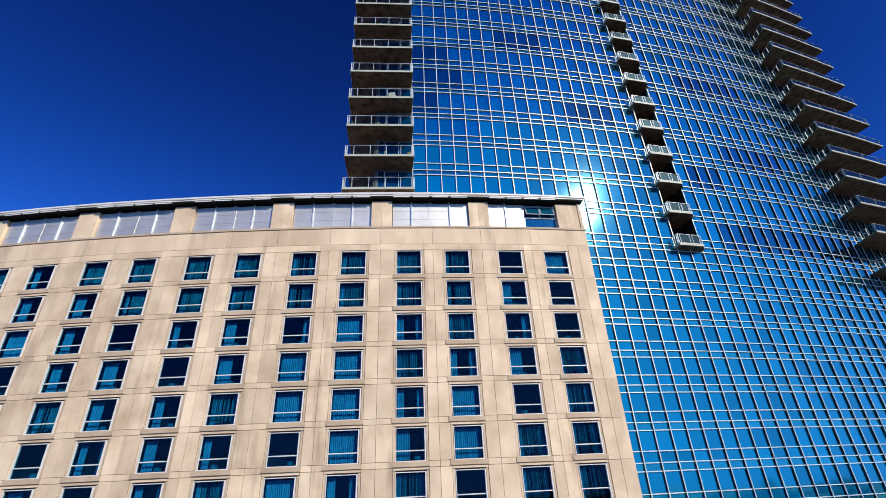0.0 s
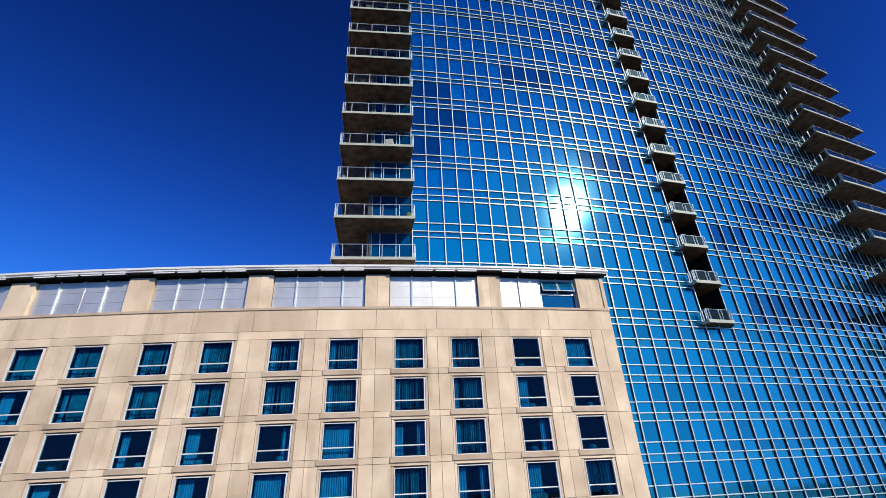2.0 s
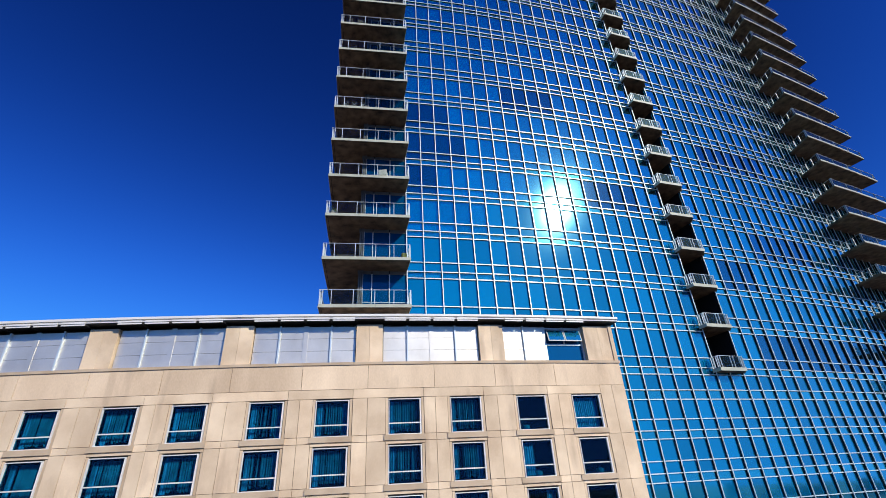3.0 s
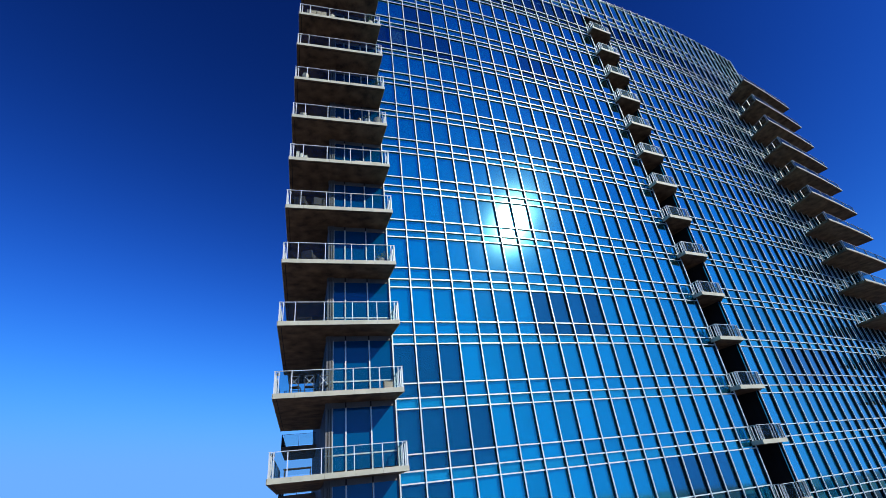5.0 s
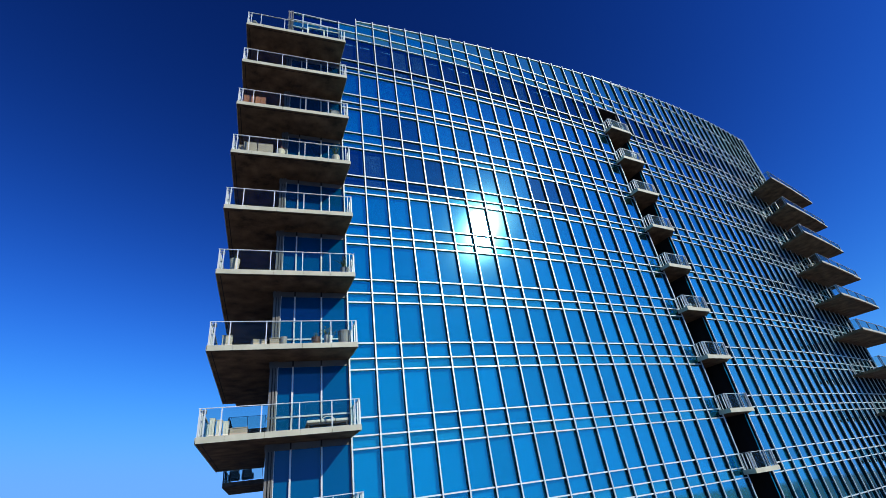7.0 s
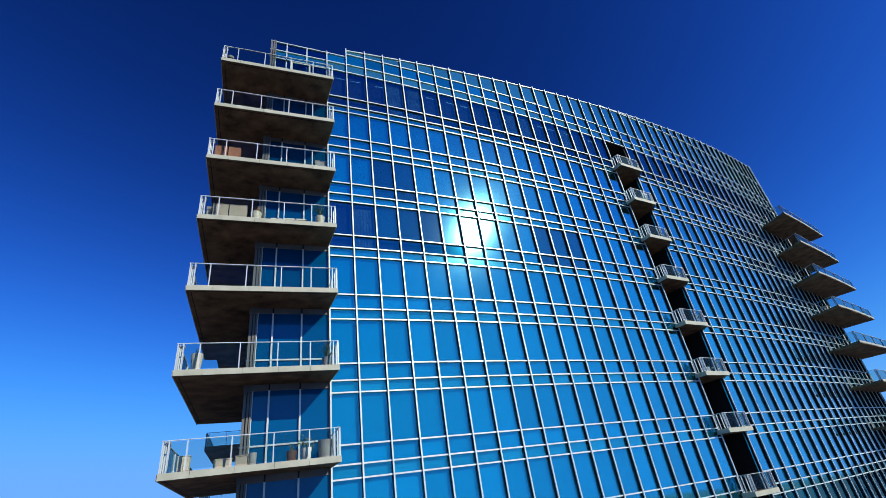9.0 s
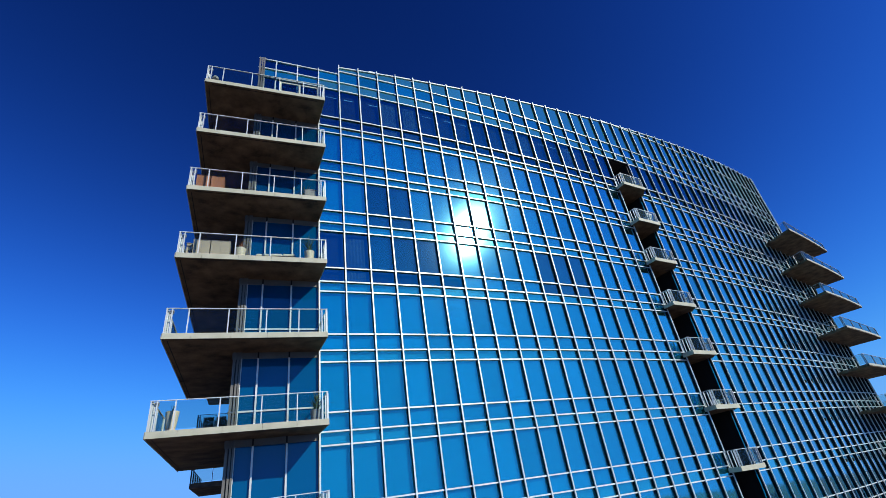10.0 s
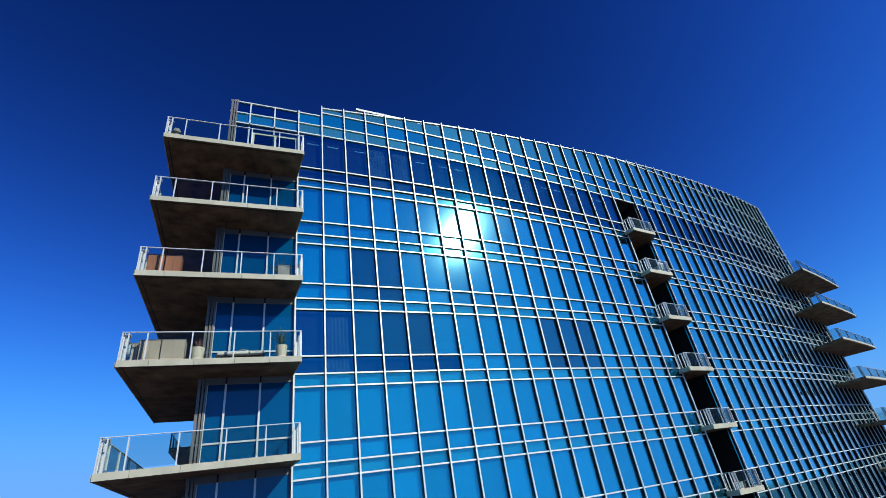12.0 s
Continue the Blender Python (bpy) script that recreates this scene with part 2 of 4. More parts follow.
M_POTPALE = surface("pale_ceramic_pot", (0.50, 0.45, 0.36), (0.66, 0.60, 0.50), 3.0, 0.5)
M_POTGREY = surface("grey_stone_pot", (0.20, 0.20, 0.21), (0.34, 0.34, 0.35), 3.0, 0.7)
M_BROWNPOT = surface("brown_glazed_pot", (0.07, 0.035, 0.025), (0.14, 0.075, 0.05), 3.0, 0.35)
M_LEAF = surface("plant_leaf", (0.05, 0.085, 0.035), (0.17, 0.22, 0.10), 5.0, 0.6)
M_BOX = surface("taupe_cabinet_board", (0.36, 0.30, 0.24), (0.48, 0.41, 0.34), 1.5, 0.6)
M_RUST = surface("red_brown_wood", (0.24, 0.085, 0.04), (0.40, 0.16, 0.08), 2.0, 0.55, stretch=(1, 1, 0.2))
M_WICKER = surface("dark_wicker", (0.025, 0.022, 0.02), (0.07, 0.06, 0.055), 6.0, 0.7, fine=90, bump=0.5)
M_CREAM = surface("cream_outdoor_cushion", (0.60, 0.58, 0.53), (0.78, 0.76, 0.70), 3.0, 0.85)
M_LIME = surface("olive_glazed_pot", (0.26, 0.25, 0.05), (0.42, 0.40, 0.12), 3.0, 0.4)
# blue of the far haze is mixed into the ground colour
M_GROUND = surface("haze_tinted_ground", (0.03, 0.042, 0.06), (0.075, 0.085, 0.10), 0.004, 0.9)
M_CEILINGLIGHT = shader("strip_light_tube")[0]
M_CEILINGLIGHT.node_tree.nodes["Principled BSDF"].inputs["Emission Color"].default_value = (0.75, 0.9, 1.0, 1)
M_CEILINGLIGHT.node_tree.nodes["Principled BSDF"].inputs["Emission Strength"].default_value = 1.6
M_CITY = surface("hazy_city_wall", (0.10, 0.10, 0.10), (0.24, 0.22, 0.20), 0.02, 0.8, fine=0.2)


# ---- building tools ----
def part(name, bm, material, parent=None, label=""):
    me = bpy.data.meshes.new(name)
    bm.to_mesh(me)
    bm.free()
    me.materials.append(material)
    ob = new(name, me)
    if parent is not None:
        ob.parent = parent
    if label:
        ob["label"] = label
    return ob


def share(name, me, m, parent):
    ob = new(name, me)
    ob.parent = parent
    ob.matrix_basis = m
    return ob


def prism(bm, ring, z0, z1):
    """A solid from a plan ring (counter-clockwise), z1 may be a list of heights."""
    lo = [bm.verts.new((x, y, z0)) for x, y in ring]
    tops = z1 if isinstance(z1, (list, tuple)) else [z1] * len(ring)
    hi = [bm.verts.new((x, y, z)) for (x, y), z in zip(ring, tops)]
    n = len(ring)
    bm.faces.new(lo[::-1])
    bm.faces.new(hi)
    for i in range(n):
        bm.faces.new((lo[i], lo[(i + 1) % n], hi[(i + 1) % n], hi[i]))
    return bm


def box(bm, x0, x1, y0, y1, z0, z1, m=None):
    c = [Vector((x, y, z)) for z in (z0, z1) for x, y in ((x0, y0), (x1, y0), (x1, y1), (x0, y1))]
    v = [bm.verts.new(m @ p if m is not None else p) for p in c]
    for f in ((3, 2, 1, 0), (4, 5, 6, 7), (0, 1, 5, 4), (1, 2, 6, 5), (2, 3, 7, 6), (3, 0, 4, 7)):
        bm.faces.new([v[i] for i in f])
    return bm


def bevelled(bm, width=0.01, segments=1):
    bmesh.ops.recalc_face_normals(bm, faces=bm.faces)
    bmesh.ops.bevel(bm, geom=bm.edges[:], offset=width, segments=segments, affect="EDGES", profile=0.5)
    return bm


def lathe(bm, profile, sides=20, m=None):
    rings = []
    for r, z in profile:
        ring = [Vector((r * math.cos(a), r * math.sin(a), z)) for a in (2 * math.pi * i / sides for i in range(sides))]
        rings.append([bm.verts.new(m @ p if m is not None else p) for p in ring])
    for a, b in zip(rings, rings[1:]):
        for i in range(sides):
            bm.faces.new((a[i], a[(i + 1) % sides], b[(i + 1) % sides], b[i]))
    bm.faces.new(rings[0][::-1])
    bm.faces.new(rings[-1])
    return bm


class Arc:
    """A curved facade in plan: s metres along it, out metres in front of it."""

    def __init__(self, x, y, angle, radius):
        self.angle, self.radius = radians(angle), radius
        self.cx, self.cy = x - radius * math.sin(self.angle), y + radius * math.cos(self.angle)

    def at(self, s, out=0.0):
        a = self.angle + s / self.radius
        return (self.cx + (self.radius + out) * math.sin(a), self.cy - (self.radius + out) * math.cos(a))

    def place(self, s, out=0.0, z=0.0):
        """Local x along the facade, y into the building."""
        x, y = self.at(s, out)
        return Matrix.Translation((x, y, z)) @ Matrix.Rotation(self.angle + s / self.radius, 4, "Z")

    def strip(self, bm, s0, s1, out0, out1, z0, z1, step=1.5):
        """A bar along the facade between two offsets and two heights."""
        n = max(1, round((s1 - s0) / step))
        rows = []
        for i in range(n + 1):
            s = s0 + (s1 - s0) * i / n
            a, b = self.at(s, out0), self.at(s, out1)
            rows.append([bm.verts.new((*p, z)) for p, z in ((a, z0), (b, z0), (b, z1), (a, z1))])
        for a, b in zip(rows, rows[1:]):
            for i in range(4):
                j = (i + 1) % 4
                bm.faces.new((a[i], a[j], b[j], b[i]))
        bm.faces.new(rows[0][::-1])
        bm.faces.new(rows[-1])
        return bm

# ---- ground and far city ----
ground = tagged(part("ground", box(bmesh.new(), -2600, 2600, -2600, 2600, -1.0, 0.0), M_GROUND), "ground around the towers, blue-grey with distance haze in its colour", "ground", kind="structure")



def far_city():
    """Low blocks and a few towers on the horizon, which the glass mirrors."""
    rnd = random.Random(8)
    bm = bmesh.new()
    for n in range(170):
        a, d = rnd.uniform(0, 2 * math.pi), rnd.uniform(220, 1500)
        if rnd.random() < 0.55:
            a = rnd.uniform(-1.35, 0.35)
        w, l = rnd.uniform(14, 45), rnd.uniform(14, 60)
        h = rnd.choice((6, 8, 10, 12, 16, 22, 30)) * rnd.uniform(0.8, 1.2)
        m = Matrix.Translation((d * math.cos(a), d * math.sin(a), 0)) @ Matrix.Rotation(rnd.uniform(-0.4, 0.4), 4, "Z")
        box(bm, -w / 2, w / 2, -l / 2, l / 2, 0.0, h, m)
        if rnd.random() < 0.5:
            box(bm, -w / 5, w / 6, -l / 6, l / 5, h, h + rnd.uniform(2, 4), m)
    return bm


tagged(part("backdrop", far_city(), M_CITY), "hazy low city blocks along the horizon", "city", kind="structure")

# ---- the glass tower ----
TOP = 125.0          # underside of the highest terrace
FLOOR = 3.886        # storey height of the flats
MOD = 1.514          # width of one facade bay
SILL, DROP = 0.86, 0.60
F = Arc(-0.719, 2.123, 17.3, 232.0)
S_LEFT, S_RIGHT = -2.62 * MOD, 42.2 * MOD
N0, N1 = 18, 20      # bays of the recessed balcony slot
ROWS = 18
HOTEL = 3.0
HOTEL_TOP = TOP - 71.0


FRONT = TOP - 0.09   # datum of the bars on the curved front


def level(k):
    return FRONT + 0.124 - FLOOR * (k - 1)


def bay(i):
    """Distance along the front to bar i: the bays next to the corner are a little narrower, the last ones wider."""
    if i <= 0:
        return i * MOD
    return i * MOD - 0.34 * (1 - math.exp(-i / 4.5)) * (1 - 0.7 * max(0.0, i - 20) / 22)


LOW_TOP = FRONT + 5.50   # parapet over the terrace end


def roof_z(s):
    return FRONT + 6.1 + 0.1 * max(0.0, s)


tower = tagged(new("apartment_tower"), "tall curved apartment tower clad in blue mirror glass with white mullions", "tower")
tower.empty_display_size = 0.5

SLOT_TOP, SLOT_BOTTOM = TOP + 3.7, TOP - FLOOR * 17 - 0.37


def tower_body():
    def block(s0, s1, out, z0, z1, depth=38.0):
        n = max(2, round((s1 - s0) / 3))
        ss = [s0 + (s1 - s0) * i / n for i in range(n + 1)]
        ring = [F.at(s, out) for s in ss] + [F.at(s1, -depth), F.at(s0, -depth)]
        return prism(bmesh.new(), ring, z0, z1)
    part("wall", block(S_LEFT + 0.15, bay(N0) - 0.02, -0.2, 0.0, TOP + 5.0), M_CORE, tower)
    part("wall", block(bay(N1) + 0.02, S_RIGHT - 0.1, -0.2, 0.0, TOP + 5.8), M_CORE, tower)
    part("wall", block(bay(N0) - 0.02, bay(N1) + 0.02, -0.2, SLOT_TOP, TOP + 5.0), M_CORE, tower)
    part("wall", block(bay(N0) - 0.02, bay(N1) + 0.02, -0.2, 0.0, SLOT_BOTTOM), M_CORE, tower)
    # slot walls coloured near-black in place of the recess's shade
    part("recess_wall", block(bay(N0) - 0.02, bay(N1) + 0.02, -2.2, SLOT_BOTTOM, SLOT_TOP, 6.0), M_RECESS_SHADE, tower, "back of the balcony slot, deep shade put into its colour")
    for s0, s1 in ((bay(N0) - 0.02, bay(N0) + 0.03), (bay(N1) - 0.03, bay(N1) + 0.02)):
        part("recess_wall", block(s0, s1, -0.09, SLOT_BOTTOM, SLOT_TOP, 2.2), M_RECESS_SHADE, tower)


tower_body()


def row_heights():
    """(height, first bay, last bay) of every horizontal bar on the curved front."""
    rows = []
    for k in range(1, ROWS + 1):
        rows += [level(k) + SILL, level(k), level(k) - DROP]
    rows += [TOP - 67.9, TOP - 68.65]
    z = HOTEL_TOP
    while z > 3.5:
        rows += [z + 0.84, z, z - 0.61]
        z -= HOTEL
    return rows


def mullions():
    for i in range(0, 43):
        s = bay(i)
        spans = [(0.0, roof_z(s) + 0.10 if i else LOW_TOP + 0.06)]
        if i == N0 + 1:
            spans = [(0.0, SLOT_BOTTOM), (SLOT_TOP, roof_z(s) + 0.1)]
        for z0, z1 in spans:
            bm = bmesh.new()
            box(bm, -0.036, 0.036, -0.20, -0.14, z0, z1, F.place(s))
            mull = part("mullion", bm, M_ALU, tower)
            # the shaded side of the mullion is put into this near-black web
            part("fin", box(bmesh.new(), -0.026, 0.026, -0.14, 0.03, z0, z1 - 0.02, F.place(s)), M_BRONZE_SHADE, mull, "near-black web carrying the shade on the mullion's side")
    # terrace end: bars run down between the terraces, near-black for the shade there
    for i in (-0.945, -1.87):
        bm = bmesh.new()
        box(bm, -0.034, 0.034, -0.10, 0.03, 40.0, LOW_TOP + 0.02, F.place(i * MOD))
        part("mullion", bm, M_BRONZE_SHADE, tower)
        part("mullion", box(bmesh.new(), -0.038, 0.038, -0.115, -0.06, TOP + 3.7, LOW_TOP + 0.04, F.place(i * MOD)), M_ALU, tower)
    for off, wid in ((0.0, 0.055), (0.15, 0.04), (0.27, 0.04)):
        bm = bmesh.new()
        box(bm, -wid, wid, -0.14 - off * 0.2, 0.05, 40.0, LOW_TOP + 0.04, F.place(S_LEFT + 0.1 + off))
        # post colour already holds the shade between the terraces
        part("corner_post", bm, M_ALUGREY_SHADED, tower, "layered aluminium corner post")
    bm = bmesh.new()
    box(bm, -0.08, 0.08, -0.2, 0.1, 0.0, roof_z(S_RIGHT), F.place(S_RIGHT))
    part("corner_post", bm, M_ALU, tower)


def transoms():
    end = S_RIGHT
    for z in row_heights():
        cap, web = bmesh.new(), bmesh.new()
        runs = ((0.0, bay(N0)), (bay(N1), end)) if SLOT_BOTTOM < z < SLOT_TOP else ((0.0, end),)
        for a, b in runs:
            F.strip(cap, a, b, 0.08, 0.13, z - 0.035, z + 0.035)
            F.strip(web, a, b, 0.0, 0.08, z - 0.025, z + 0.025)
        bar = part("transom", cap, M_ALU, tower)
        # near-black web stands in for shade below the transom
        part("web", web, M_BRONZE_SHADE, bar, "near-black web carrying the shade under the transom")
    for z, first, last in ((FRONT + 3.77, S_LEFT, end), (FRONT + 4.65, bay(1), end), (FRONT + 5.83, bay(1), end), (FRONT + 4.60, S_LEFT, bay(1)), (LOW_TOP, S_LEFT, bay(1))):
        bm = F.strip(bmesh.new(), first, last, 0.0, 0.10, z - 0.04, z + 0.04)
        part("transom", bm, M_ALU, tower)
    bm = F.strip(bmesh.new(), bay(19), end, 0.0, 0.10, FRONT + 9.06, FRONT + 9.14)
    part("transom", bm, M_ALU, tower)
    # sloping coping on the parapet
    bm = bmesh.new()
    n = 43
    prev = None
    for i in range(n + 1):
        s = bay(1) + (S_RIGHT - bay(1)) * i / n
        z = roof_z(s)
        ring = [bm.verts.new((*F.at(s, o), z + dz)) for o, dz in ((-0.05, -0.05), (0.10, -0.05), (0.10, 0.04), (-0.05, 0.04))]
        if prev:
            for j in range(4):
                bm.faces.new((prev[j], prev[(j + 1) % 4], ring[(j + 1) % 4], ring[j]))
        prev = ring
    part("coping", bm, M_ALU, tower)


mullions()
transoms()


def storeys():
    """Every glazed band: (kind, lower edge, upper edge)."""
    bands = []
    for k in range(1, ROWS + 1):
        b = level(k)
        top = level(k - 1) - DROP if k > 1 else FRONT + 3.77
        bands += [("tall", b + SILL, top, k), ("sill", b, b + SILL, k), ("spandrel", b - DROP, b, k)]
    z = level(ROWS) - DROP
    bands += [("hotel", TOP - 67.9, z, 19), ("spandrel", TOP - 68.65, TOP - 67.9, 19)]
    z = TOP - 68.65
    b = HOTEL_TOP
    while b > 3.5:
        bands += [("hotel", b + 0.84, z, 20), ("sill", b, b + 0.84, 20), ("spandrel", b - 0.61, b, 20)]
        z = b - 0.61
        b -= HOTEL
    return bands


# storeys and bays whose rooms behind the glass lie dark
DIM_RUNS = ((3, 2, 3), (4, 2, 4), (4, 10, 12), (11, 7, 10), (12, 0, 2), (12, 23, 29), (13, 0, 3), (14, 0, 1),
            (14, 12, 15), (15, 25, 30), (16, 21, 23), (18, 22, 34))


def see_through(kind, k, i):
    """Panes without reflective film, in which the rooms show."""
    if kind == "tall":
        return k == 1 or (k == 4 and i < 2)
    if kind == "sill":
        return k == 1 or (k == 4 and i < 6)
    return False


def hanging(s0, s1, z0, z1, rnd):
    """A gathered curtain close behind the glass."""
    bm = bmesh.new()
    n = max(8, int((s1 - s0) / 0.05))
    lo, hi = [], []
    for i in range(n + 1):
        s = s0 + (s1 - s0) * i / n
        p = F.at(s, -0.055 + 0.018 * math.sin(i * 1.7 + rnd.random()))
        lo.append(bm.verts.new((*p, z0)))
        hi.append(bm.verts.new((*p, z1)))
    for i in range(n):
        bm.faces.new((lo[i], lo[i + 1], hi[i + 1], hi[i]))
    part("curtain", bm, M_DRAPE, tower)


def panes():
    """One object a pane for the stretch nearest the camera, the rest joined."""
    meshes, counts = {}, {}
    far = {"blue": bmesh.new(), "pale": bmesh.new(), "parapet": bmesh.new()}
    rnd = random.Random(4)
    limits = {"tall": 300, "sill": 300, "spandrel": 300, "hotel": 200}
    look_of = {"tall": M_PANE, "sill": M_PANE, "hotel": M_PANE, "spandrel": M_SPAN_UNIT}
    for kind, z0, z1, k in storeys():
        for i in range(0, 43):
            if SLOT_BOTTOM < z0 + 0.1 < SLOT_TOP and N0 <= i < N1:
                continue
            width = (bay(i + 1) if i < 42 else S_RIGHT) - bay(i)
            clear = see_through(kind, k, i)
            near = clear or (i <= 20 and counts.get(kind, 0) < limits[kind] and z1 > TOP - 66)
            tilt = Matrix.Rotation(rnd.gauss(0, 0.0010), 4, "X") @ Matrix.Rotation(rnd.gauss(0, 0.0010), 4, "Z")
            m = F.place(bay(i) + width / 2, 0.0, (z0 + z1) / 2) @ tilt
            hw, hh = width / 2 - 0.03, (z1 - z0) / 2 - 0.02
            dim = not clear and kind in ("tall", "sill") and any(k == r and a <= i <= b for r, a, b in DIM_RUNS)
            if near or dim:
                key = (kind, clear, dim, round(hh, 3), round(hw, 3))
                if key not in meshes:
                    me = bpy.data.meshes.new("pane")
                    bm = box(bmesh.new(), -hw, hw, -0.02, -0.01, -hh, hh)
                    if not clear:
                        outer = len(bm.faces)
                        box(bm, -hw - 0.028, hw + 0.028, 0.09, 0.11, -hh - 0.018, hh + 0.018)
                        bm.faces.ensure_lookup_table()
                        for f in bm.faces[outer:]:
                            f.material_index = 1
                    bm.to_mesh(me)
                    bm.free()
                    for mat in (M_NAVY,) if clear else M_DIM_UNIT if dim else look_of[kind]:
                        me.materials.append(mat)
                    meshes[key] = me
                pane = share("spandrel_panel" if kind == "spandrel" else "pane", meshes[key], m, tower)
                pane.visible_shadow = False
                counts[kind] = counts.get(kind, 0) + 1
                if (kind, k, i) in (("tall", 1, 3), ("tall", 1, 4), ("sill", 1, 3), ("sill", 1, 4), ("tall", 1, 10), ("tall", 1, 11), ("tall", 4, 1), ("sill", 4, 1), ("tall", 1, 14)):
                    hanging(bay(i) + (0.12 if i % 2 else 0.3), bay(i) + MOD * (0.92 if i % 2 == 0 else 0.8), z0 + 0.05, z1 - (0.35 if kind == "tall" else 0.05), rnd)
            else:
                box(far["pale" if kind == "spandrel" else "blue"], -hw, hw, -0.02, 0.02, -hh, hh, m)
    # parapet glazing
    for i in range(0, 43):
        s0, s1 = bay(i) + 0.04, (bay(i + 1) if i < 42 else S_RIGHT) - 0.04
        for z0, z1, tone in ((FRONT + 3.80, FRONT + 4.62, "parapet"), (FRONT + 4.68, FRONT + 5.80 if i else LOW_TOP - 0.03, "blue")):
            F.strip(far[tone], s0, s1, -0.02, 0.02, z0, z1)
        lo, hi = FRONT + 5.86, roof_z((s0 + s1) / 2) - 0.1
        if i and hi - lo > 0.1:
            F.strip(far["parapet"], s0, s1, -0.02, 0.02, lo, hi)
    for key, mat in (("blue", M_PANE_J), ("pale", M_SPAN_J), ("parapet", M_PARAPET)):
        tagged(part("panes", far[key], mat, tower), kind="stuff")


def terrace_front():
    """Glazing behind the corner terraces, darkened for slab shade: tall panes over a low rail, under a metal head
    panel.
    """
    mid, bar = -1.87 * MOD, -1.43
    spans = ((S_LEFT + 0.42, mid - 0.04), (mid + 0.04, bar - 0.04), (bar + 0.04, -0.05))
    for k in range(1, ROWS + 1):
        floor_z = TOP - FLOOR * (k - 1) + 0.37
        ceil_z = TOP - FLOOR * (k - 2)
        if k == 1:
            ceil_z = FRONT + 3.77
        for a, b in spans:
            part("pane", F.strip(bmesh.new(), a, b, -0.03, 0.01, floor_z + 0.84, ceil_z - (0.30 if k > 1 else 0.04)), M_SHADEDGLASS if k > 1 else M_NAVY, tower)
            part("pane", F.strip(bmesh.new(), a, b, -0.03, 0.01, floor_z + 0.06, floor_z + 0.77), M_SHADEDGLASS if k > 1 else M_NAVY, tower)
        if k > 1:
            # head panel darkened for the shade under the slab above
            part("head_panel", F.strip(bmesh.new(), S_LEFT, -0.05, -0.02, 0.05, ceil_z - 0.30, ceil_z), M_ALUGREY_SHADED, tower, "grey metal head panel")
        part("transom", F.strip(bmesh.new(), S_LEFT, -0.05, -0.02, 0.07, floor_z + 0.77, floor_z + 0.84), M_ALU, tower)
        for s in (mid, bar, S_LEFT + 0.40):
            part("door_stile", box(bmesh.new(), -0.04, 0.04, -0.13, -0.10, floor_z - 0.15, ceil_z - 0.30, F.place(s)), M_ALU, tower, "white stile of the terrace door")
    for z0, z1 in ((FRONT + 3.80, FRONT + 4.57), (FRONT + 4.63, LOW_TOP - 0.03)):
        for a, b in spans:
            part("pane", F.strip(bmesh.new(), a, b, -0.03, 0.01, z0, z1), M_SPAN if z0 < TOP + 4 else M_NAVY, tower)


# ---- terraces on the corner of the tower ----
def handrail_run(parent, p, q, z, posts, height=1.0, slim=0.021, glass=None, mat=None):
    """Posts, glass and a top rail along the line p-q, standing on height z; posts are shares of the length."""
    p, q = Vector(p), Vector(q)
    d = q - p
    n = d.length
    m = Matrix.Translation((p.x, p.y, z)) @ Matrix.Rotation(math.atan2(d.y, d.x), 4, "Z")
    for f in posts:
        part("post", box(bmesh.new(), f * n - slim, f * n + slim, -0.045, 0.045, -0.10, height - 0.03, m), mat or M_ALU, parent)
    bm = box(bmesh.new(), -0.02, n + 0.02, -0.03, 0.03, height - 0.014, height + 0.014, m)
    part("handrail", bm, mat or M_ALU, parent)
    stops = sorted({0.0, 1.0, *posts})
    for a, b in zip(stops, stops[1:]):
        if (b - a) * n < 0.25:
            continue
        ob = part("glass_panel", box(bmesh.new(), a * n + 0.05, b * n - 0.05, -0.008, 0.008, 0.06, height - 0.05, m), glass or M_RAILGLASS, parent)
        ob.visible_shadow = False


